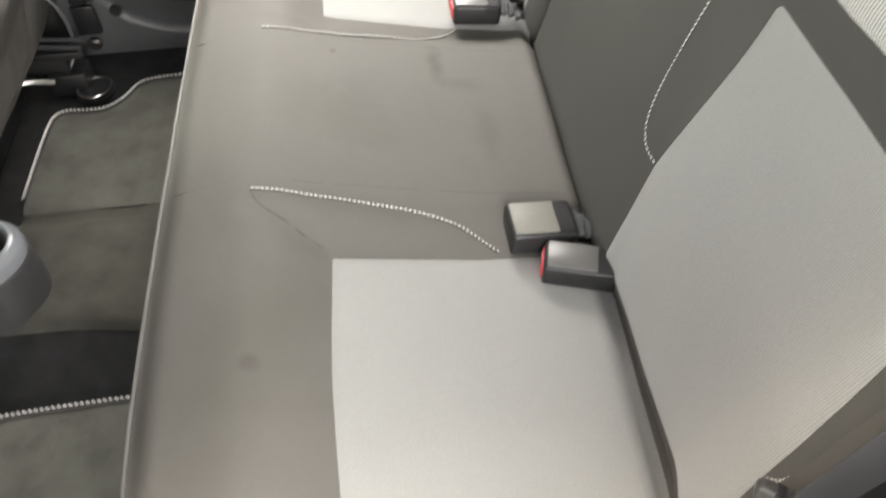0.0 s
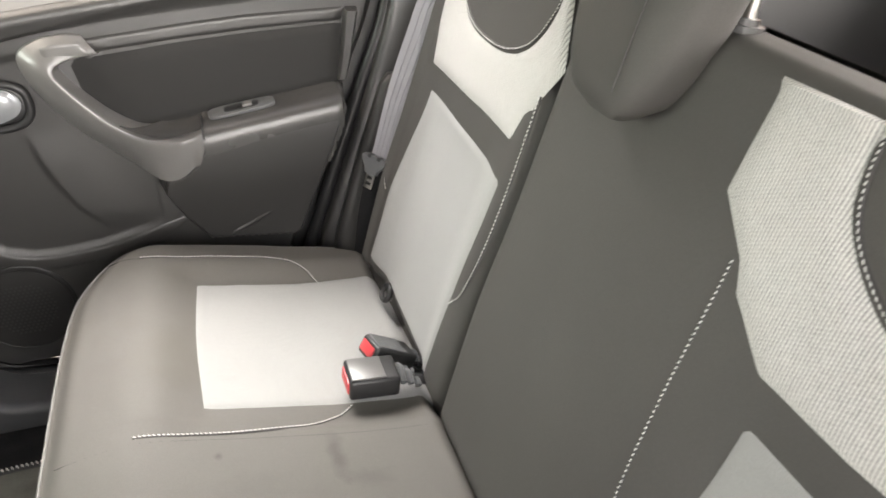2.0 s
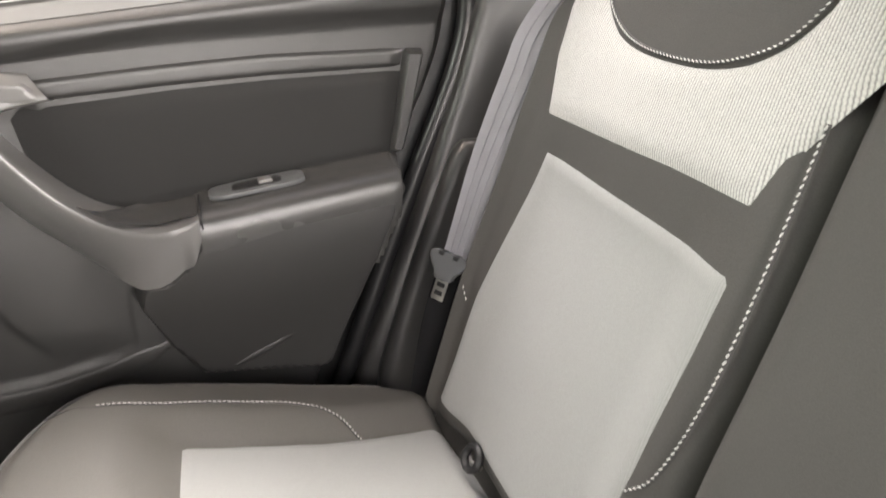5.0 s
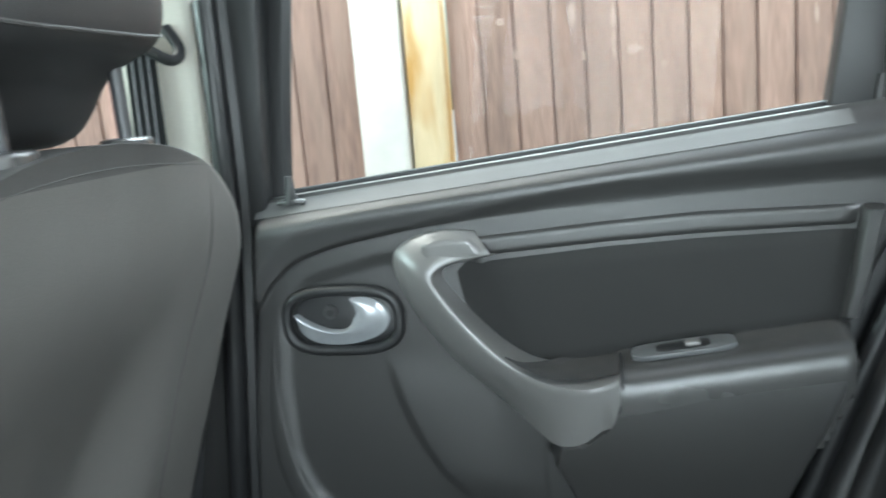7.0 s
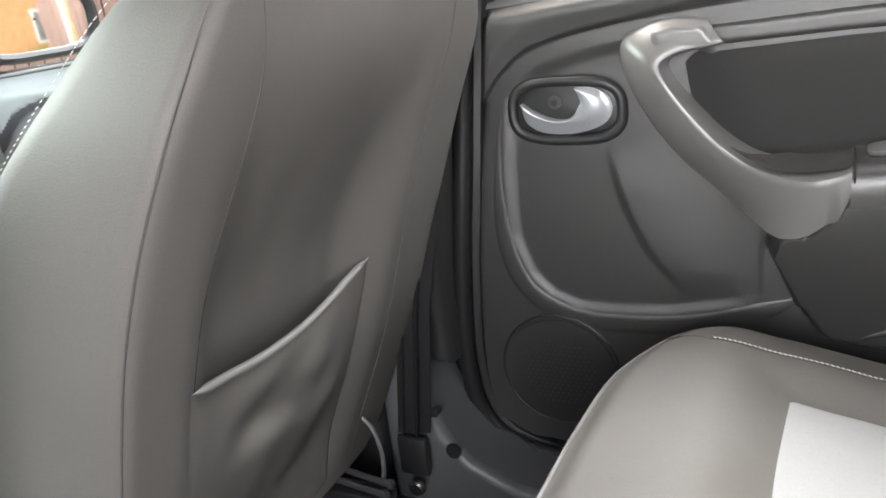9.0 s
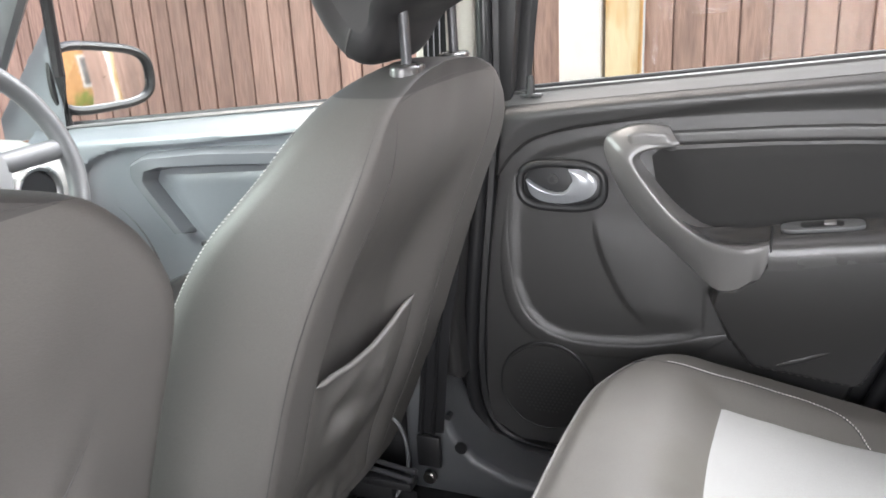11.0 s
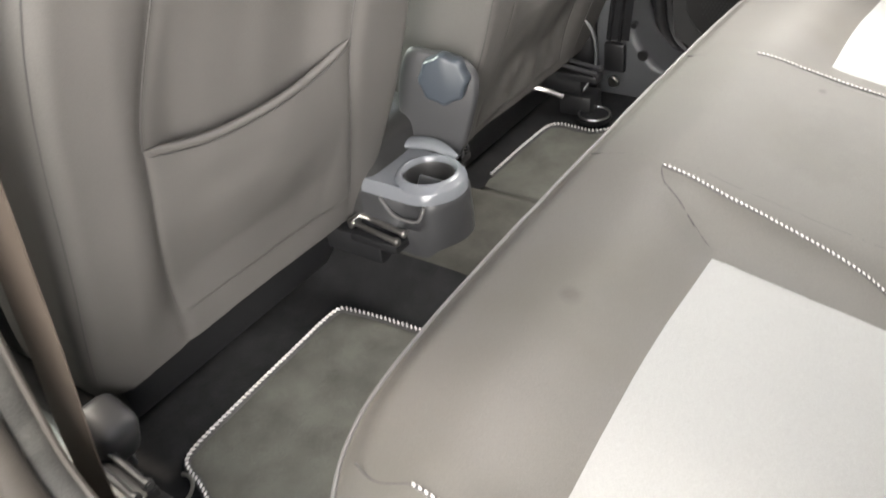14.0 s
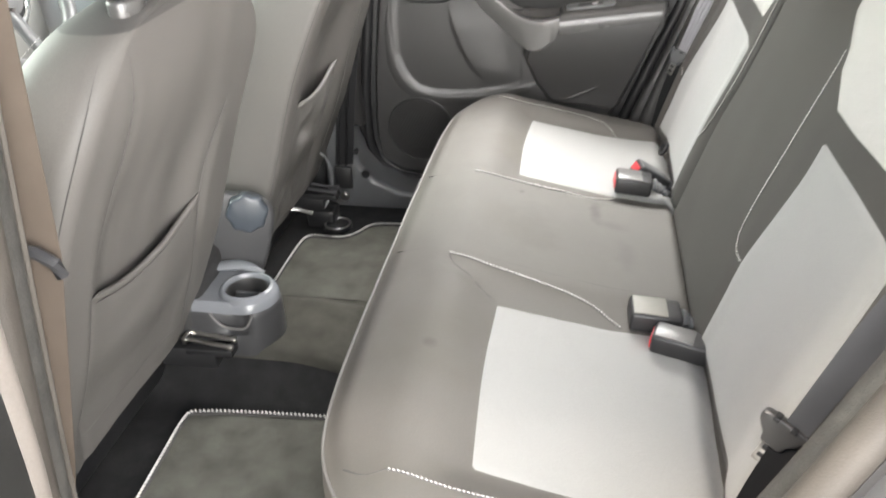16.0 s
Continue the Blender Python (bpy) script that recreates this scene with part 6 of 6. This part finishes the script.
near_seal = smooth_line([(-0.13, -0.70, 1.10), (-0.168, -0.705, 0.80), (-0.191, -0.706, 0.62), (-0.212, -0.706, 0.45), (-0.229, -0.704, 0.31), (-0.237, -0.70, 0.22), (-0.212, -0.694, 0.14), (-0.165, -0.685, 0.092), (-0.09, -0.68, 0.075), (0.10, -0.68, 0.07), (0.24, -0.69, 0.09), (0.33, -0.70, 0.17), (0.375, -0.705, 0.27), (0.438, -0.707, 0.42), (0.478, -0.707, 0.52), (0.53, -0.705, 0.66), (0.555, -0.70, 0.80), (0.57, -0.70, 1.0), (0.50, -0.70, 1.12)], 8)
part("door_seal", tube(near_seal, 0.019, 12, up=(0, 1, 0), flat=0.9), RUBBER_WORN, car, "worn grey brown rubber door seal")
part("seal_lip", tube([q + Vector((-0.002, 0.028, 0.004)) for q in near_seal], 0.010, 10, up=(0, 1, 0), flat=1.7), RUBBER_LIP, car, "mottled grey seal lip")
part("seal_edge", tube([q + Vector((0.006 if q.x < 0 else -0.006, 0.040, 0.004)) for q in near_seal], 0.0034, 6, up=(0, 1, 0)), RUBBER_WORN, car)
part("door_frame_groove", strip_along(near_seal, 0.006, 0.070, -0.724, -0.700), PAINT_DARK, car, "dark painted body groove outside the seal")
part("body_flange", tube([q + Vector((-0.027 if q.x < 0 else 0.034, -0.034 if q.x < 0 else -0.100, -0.010 if q.x < 0 else -0.040)) for q in near_seal if q.x < -0.1 or q.x > 0.2], 0.0045, 8, up=(0, 1, 0)), FLANGE, car, "pale painted body edge")
part("rocker_panel", block((0.0, -0.77, -0.02), (1.4, 0.10, 0.14), 0.02), PAINT_GREY, car, "grey painted rocker panel")
part("outer_pillar", slab([(-0.31, 0.05), (-0.30, 0.35), (-0.25, 0.65), (-0.19, 1.12), (-0.42, 1.12), (-0.46, 0.05)], -0.815, -0.765, "y", 0.012, 3), PAINT_GREY, car, "grey painted outer pillar")
part("rear_quarter", slab([(0.30, 0.0), (0.40, 0.20), (0.47, 0.38), (0.56, 0.60), (0.60, 0.80), (0.62, 1.12), (0.9, 1.12), (0.9, 0.0)], -0.815, -0.75, "y", 0.014, 3), PAINT_GREY, car, "grey painted rear quarter")
part("striker_bolt", disc((0.478, -0.748, 0.470), (-0.7, 0.6, 0.2), 0.011, 0.02, 20, 0.003), STEEL, car)
# the open rear door, of which the hinge edge shows
open_door = thing("rear_car_door", (-0.14, -0.84, 0.05), "open rear car door with a beige rubber edge seal", "car door")
DOOR_LEAN = ramp_of([(0.0, -0.27), (0.1, -0.232), (0.2, -0.190), (0.3, -0.147), (0.4, -0.115), (0.5, -0.095), (0.6, -0.086), (0.8, -0.080), (1.12, -0.06)])
OUT, REARWARD = Vector((0.31, -0.95, 0)), Vector((0.95, 0.31, 0))


def on_open_door(u, z, out=0.0):
    """u runs from the hinge edge outwards, out towards the trimmed side."""
    return Vector((DOOR_LEAN(z) - 0.008, -0.828, z)) + OUT * u + REARWARD * out


def door_block(us, zs, lo, hi):
    """A panel that follows the bowed hinge edge, with eased corners."""
    rows = []
    for z in np.linspace(zs[0], zs[1], 24):
        e = 0.012 * (1 - ease(0, 0.02, min(z - zs[0], zs[1] - z)))
        ring = [(us[0], lo), (us[0], hi - 0.010), (us[0] + 0.003, hi - 0.003), (us[0] + 0.010, hi), (us[1] - 0.010, hi), (us[1] - 0.003, hi - 0.003), (us[1], hi - 0.010), (us[1], lo)]
        rows.append([on_open_door(u, z, o - e) for u, o in ring])
    return grid(rows, wrap=True, caps=True)


part("door_shell", door_block((0.0, 0.78), (0.06, 0.68), -0.09, 0.0), PAINT_GREY, open_door, "grey painted door shell")
part("door_trim", door_block((0.07, 0.74), (0.10, 0.69), -0.01, 0.035), PLASTIC, open_door, "charcoal plastic door card")
part("edge_seal", tube(smooth_line([on_open_door(u, z, 0.004) for u, z in ((0.74, 0.085), (0.30, 0.085), (0.10, 0.10), (0.035, 0.15), (0.016, 0.24), (0.012, 0.36), (0.012, 0.50), (0.012, 0.66), (0.014, 0.80), (0.03, 0.95), (0.10, 1.06))], 8), 0.0145, 10, flat=0.7, up=(0.95, 0.31, 0)), FLANGE, open_door, "beige rubber edge seal")
part("window_frame", tube(smooth_line([on_open_door(u, z, -0.03) for u, z in ((0.02, 0.66), (0.05, 0.88), (0.16, 1.08), (0.40, 1.12), (0.62, 1.08), (0.74, 0.68))], 6), 0.020, 8), PLASTIC_BLACK, open_door)
for hz in (0.24, 0.52):
    part("hinge", tube([on_open_door(0.02, hz, -0.05), on_open_door(-0.04, hz, -0.06), Vector((-0.27 + 0.06 * hz, -0.775, hz))], 0.010, 8), PAINT_DARK, open_door)
clip = thing("trim_clip", (-0.246, -0.732, 0.29), "white plastic trim clip pushed into the body groove", "clip")
part("clip_head", join(disc((-0.236, -0.731, 0.316), (0.55, -0.25, 0.75), 0.0125, 0.008, 20, 0.003), disc((-0.246, -0.733, 0.313), (0.55, -0.25, 0.75), 0.009, 0.008, 16, 0.002)), CLIP_WHITE, clip)
part("clip_leg", join(block((-0.261, -0.735, 0.289), (0.013, 0.011, 0.032), 0.003, (18, 30, 10)), block((-0.273, -0.735, 0.268), (0.008, 0.007, 0.024), 0.002, (18, 35, 10))), CLIP_WHITE, clip)
lug = part("pillar_lug", block((-0.300, -0.742, 0.292), (0.060, 0.016, 0.044), 0.008, (8, 28, 0), 3), PLASTIC, car, "dark lug with a screw hole")
part("screw_hole", disc((-0.303, -0.732, 0.296), (0.3, 0.9, 0.3), 0.010, 0.006, 18, 0.001), PLASTIC_BLACK, lug)

front_belt = thing("seat_belt", (-0.25, -0.62, 0.1), "brown grey front seat belt webbing with a metal guide", "seat belt")
part("webbing", ribbon([(-0.178, -0.632, 0.90), (-0.214, -0.620, 0.58), (-0.243, -0.620, 0.45), (-0.272, -0.620, 0.32), (-0.312, -0.620, 0.17), (-0.33, -0.62, 0.05)], 0.044, 0.0016, (1, 0.15, 0)), BELT_BROWN, front_belt)
guide = part("guide", tube([(-0.262, -0.630, 0.588), (-0.235, -0.634, 0.594), (-0.203, -0.634, 0.592), (-0.189, -0.632, 0.581), (-0.188, -0.628, 0.566)], 0.0062, 8), POST_STEEL, front_belt, "grey metal belt guide")
part("guide_screw", disc((-0.226, -0.630, 0.566), (0, -1, 0), 0.006, 0.010, 14, 0.001), STEEL, guide)

# ---- rear quarter, boot, tailgate ----
part("near_rear_pillar", slab([(0.36, 0.10), (0.385, 0.24), (0.445, 0.395), (0.480, 0.49), (0.540, 0.64), (0.56, 0.80), (0.58, 1.12), (0.85, 1.12), (0.85, 0.10)], -0.80, -0.66, "y", 0.016, 3), PLASTIC_GREY, car, "mid grey rear pillar trim")
for s in (-1, 1):
    part("quarter_panel", slab([(0.70, 0.0), (1.55, 0.0), (1.55, 0.78), (0.70, 0.70)], s * 0.70 - 0.04, s * 0.70 + 0.04, "y", 0.01), PLASTIC, car)
    part("quarter_rail", slab([(0.70, 1.05), (1.55, 1.00), (1.55, 1.14), (0.70, 1.14)], s * 0.70 - 0.04, s * 0.70 + 0.04, "y", 0.01), HEADLINER, car)
part("boot_floor", block((1.05, 0, 0.14), (1.0, 1.4, 0.08), 0.01), CARPET, car)
part("tailgate", slab([(-0.72, 0.0), (0.72, 0.0), (0.72, 0.72), (-0.72, 0.72)], 1.52, 1.58, "x", 0.01), PLASTIC, car)
for s in (-1, 1):
    part("roof_rail", tube([(-1.02, s * 0.575, 1.13), (0.2, s * 0.59, 1.15), (1.3, s * 0.575, 1.13)], 0.03, 10), HEADLINER, car)
part("roof", join(block((0.13, 0, 1.17), (2.34, 1.16, 0.06), 0.02)), HEADLINER, car, "pale cloth headliner")

# ---- front cabin ----
fd = thing("driver_door", (-0.8, 0.76, 0.05), "closed front car door with grey trim seen past the driver seat", "car door")


FRONT_BROW = ramp_of([(-1.24, 0.40), (-1.15, 0.455), (-1.102, 0.499), (-1.057, 0.534), (-0.978, 0.557), (-0.808, 0.573), (-0.562, 0.600), (-0.40, 0.615)])


def front_sill(x):
    return 0.595 + 0.086 * (x + 1.111)


def front_face(x, z):
    y = 0.735 - 0.016 * ease(0.0, 0.008, z - FRONT_BROW(x))
    return y + 0.04 * ease(-0.040, 0.004, z - front_sill(x)) ** 1.6


def front_card():
    rows = []
    for k in range(110):
        f = k / 109
        rows.append([(x, front_face(x, 0.02 + (front_sill(x) - 0.016) * f), 0.02 + (front_sill(x) - 0.016) * f) for x in np.linspace(-1.24, -0.40, 120)])
    return grid(rows)


def front_point(x, z, out=0.0):
    return Vector((x, front_face(x, z) - out, z))


# Front card painted paler than the rear one to carry daylight.
part("door_trim", front_card(), PLASTIC_DAYLIT, fd, "plastic front door card, daylight in its blue grey colour")
part("window_sill", tube([(x, 0.764, front_sill(x) + 0.004) for x in np.linspace(-1.22, -0.40, 20)], 0.010, 8, flat=0.4), PLASTIC_SILVER, fd)
part("door_shell", slab([(-1.25, 0.0), (-0.40, 0.0), (-0.40, 0.63), (-1.25, 0.56)], 0.79, 0.84, "y", 0.004), PAINT, fd)
part("pull_handle", between([(-0.835, 0.400), (-0.880, 0.455), (-0.915, 0.500), (-0.905, 0.520), (-0.870, 0.527), (-0.73, 0.536), (-0.56, 0.545)], [(-0.872, 0.395), (-0.925, 0.455), (-0.966, 0.510), (-0.968, 0.537), (-0.929, 0.556), (-0.789, 0.572), (-0.56, 0.582)], 70, lambda a, b, o: front_point(a, b, o), 0.030), CUP_GREY, fd, "grey curved pull handle")
part("door_panel", coons([(-0.815, 0.385), (-0.55, 0.41)], [(-0.895, 0.512), (-0.55, 0.538)], [(-0.815, 0.385), (-0.862, 0.452), (-0.895, 0.512)], [(-0.55, 0.41), (-0.55, 0.538)], 24, 12, lambda a, b, o: front_point(a, b, o + 0.003), 0.003, 0.1), PLASTIC_DAYLIT, fd)
part("panel_gap", tube([front_point(a, b, 0.004) for a, b in ((-0.55, 0.402), (-0.70, 0.392), (-0.825, 0.378))], 0.006, 8), PLASTIC_BLACK, fd)
part("map_pocket", slab([(-1.0, 0.10), (-0.50, 0.10), (-0.50, 0.36), (-0.80, 0.345), (-0.95, 0.28)], 0.675, 0.74, "y", 0.012, 3), PLASTIC, fd)
fglass = part("window_glass", slab([(-1.24, 0.57), (-0.40, 0.64), (-0.40, 1.10), (-0.85, 1.10)], 0.785, 0.789, "y"), GLASS, fd)
fglass.visible_shadow = False
part("window_seal", tube([(x, 0.785, 0.60 + 0.082 * (x + 1.133)) for x in np.linspace(-1.24, -0.40, 20)], 0.006, 8), RUBBER, fd)
pd = thing("passenger_door", (-0.8, -0.76, 0.05), "closed front car door with grey trim beside the passenger seat", "car door")
near_card = front_card()
near_card.transform(Matrix.Scale(-1, 4, (0, 1, 0)))
part("door_trim", near_card, PLASTIC_GREY, pd)
part("door_shell", slab([(-1.25, 0.0), (-0.40, 0.0), (-0.40, 0.63), (-1.25, 0.56)], -0.84, -0.79, "y", 0.004), PAINT, pd)
nglass = part("window_glass", slab([(-1.24, 0.57), (-0.40, 0.64), (-0.40, 1.10), (-0.85, 1.10)], -0.789, -0.785, "y"), GLASS, pd)
nglass.visible_shadow = False
for s in (-1, 1):
    part("windscreen_pillar", tube([(-1.62, s * 0.74, 0.50), (-1.36, s * 0.735, 0.64), (-1.16, s * 0.71, 0.88), (-0.98, s * 0.62, 1.13)], 0.028, 10, flat=1.3), PLASTIC_GREY, car)
part("quarter_panel", slab([(-1.155, 0.575), (-1.165, 0.80), (-1.34, 0.61), (-1.34, 0.56)], 0.765, 0.78, "y", 0.003), PLASTIC_DAYLIT, fd)
part("quarter_bar", tube([(-1.145, 0.765, 0.575), (-1.15, 0.765, 0.70), (-1.135, 0.755, 0.86), (-1.05, 0.70, 1.05)], 0.012, 8), PLASTIC_BLACK, fd)

pane = thing("windscreen", (-1.3, 0, 0.62), "sloping tinted windscreen glass above the dashboard", "windscreen")
part("pane", slab([(-1.02, 1.14), (-1.60, 0.60), (-1.604, 0.604), (-1.024, 1.144)], -0.68, 0.68, "y"), GLASS_TINTED, pane)

mirror = thing("wing_mirror", (-1.10, 0.9, 0.60), "black wing mirror on the front door", "wing mirror")


def mirror_outline(k):
    out = []
    for a in np.linspace(0, 2 * math.pi, 49)[:-1]:
        y = 0.120 * abs(math.cos(a)) ** 0.5 * math.copysign(1, math.cos(a))
        z = 0.066 * abs(math.sin(a)) ** 0.65 * math.copysign(1, math.sin(a)) * (1 - 1.2 * y)
        out.append((y * k, z * k))
    return out


MIRROR_AT = Vector((-1.15, 0.882, 0.684))
glass_turn = Matrix.Translation(MIRROR_AT) @ Vector((0.97, -0.235, 0.07)).to_track_quat("X", "Z").to_matrix().to_4x4() @ pose(0, 0, 0, -4, 0, 0)


def mirror_glass():
    """A slightly convex plate."""
    rows = []
    for k in np.linspace(0.02, 0.93, 14):
        rows.append([(0.006 - (y * y + z * z) / 2.4, y, z) for y, z in mirror_outline(k)])
    return grid(rows, wrap=True)


housing = slab(mirror_outline(1.0), -0.10, -0.002, "x", 0.02, 4)
rim = tube([(0.003, a, b) for a, b in mirror_outline(0.97)], 0.010, 8, True, up=(1, 0, 0))
for bm_ in (housing, rim):
    bm_.transform(glass_turn)
face = mirror_glass()
face.transform(glass_turn)
part("housing", join(housing, rim), PLASTIC_BLACK, mirror)
part("mirror_face", face, MIRROR_GLASS, mirror, "silvered mirror glass")
part("stalk", tube([(-1.20, 0.78, 0.60), (-1.215, 0.86, 0.645)], 0.018, 10), PLASTIC_BLACK, mirror)

dash = thing("dashboard", (-1.3, 0, 0.3), "pale grey dashboard with round air vents", "dashboard")


def dash_shell():
    rows = []
    for x, z in ((-1.10, 0.25), (-1.08, 0.42), (-1.09, 0.52), (-1.13, 0.575), (-1.22, 0.60), (-1.40, 0.60), (-1.6, 0.56)):
        rows.append([(x, y, z - 0.02 * (abs(y) / 0.7) ** 4) for y in np.linspace(-0.70, 0.70, 40)])
    return grid(rows)


part("dash_shell", dash_shell(), PLASTIC_PALE, dash)
for y in (-0.55, -0.10, 0.10, 0.60):
    vent = part("air_vent", tube([(-1.085, y + 0.05 * math.cos(a), 0.50 + 0.05 * math.sin(a)) for a in np.linspace(0, 2 * math.pi, 33)[:-1]], 0.008, 8, True, up=(1, 0, 0)), CHROME, dash)
    part("vent_core", disc((-1.088, y, 0.50), (1, 0, 0), 0.046, 0.01, 24), PLASTIC_BLACK, vent)
part("instrument_hood", block((-1.15, 0.36, 0.625), (0.18, 0.32, 0.08), 0.035, (0, 8, 0), 4), PLASTIC_PALE, dash)

for y, z, r in ((0.332, 0.6075, 0.034), (0.477, 0.6135, 0.022)):
    dial = part("instrument_bezel", tube([(-1.050, y + r * math.cos(a), z + r * math.sin(a)) for a in np.linspace(0, 2 * math.pi, 33)[:-1]], 0.010, 8, True, up=(1, 0, 0)), CLIP_WHITE, dash, "pale round instrument bezel")
    part("dial_face", disc((-1.054, y, z), (1, 0, 0), r, 0.012, 24), PLASTIC_PALE, dial)

wheel = thing("steering_wheel", (-0.93, 0.36, 0.52), "grey steering wheel with silver spokes", "steering wheel")
wm = Matrix.Translation((-0.915, 0.340, 0.610)) @ Vector((1.0, 0, 0.45)).to_track_quat("Z", "Y").to_matrix().to_4x4()


def turned(bm):
    bm.transform(wm)
    return bm


part("rim", turned(tube([(0.185 * math.cos(a), 0.185 * math.sin(a), 0) for a in np.linspace(0, 2 * math.pi, 65)[:-1]], 0.017, 14, True)), PLASTIC_GREY, wheel)
part("hub", turned(disc((0, 0, -0.02), (0, 0, 1), 0.075, 0.05, 32, 0.015)), PLASTIC_GREY, wheel)
for a in (0, math.pi, -math.pi / 2):
    part("spoke", turned(tube([(0.06 * math.cos(a), 0.06 * math.sin(a), -0.015), (0.18 * math.cos(a), 0.18 * math.sin(a), 0)], 0.018, 10, flat=0.5)), PLASTIC_GREY, wheel)
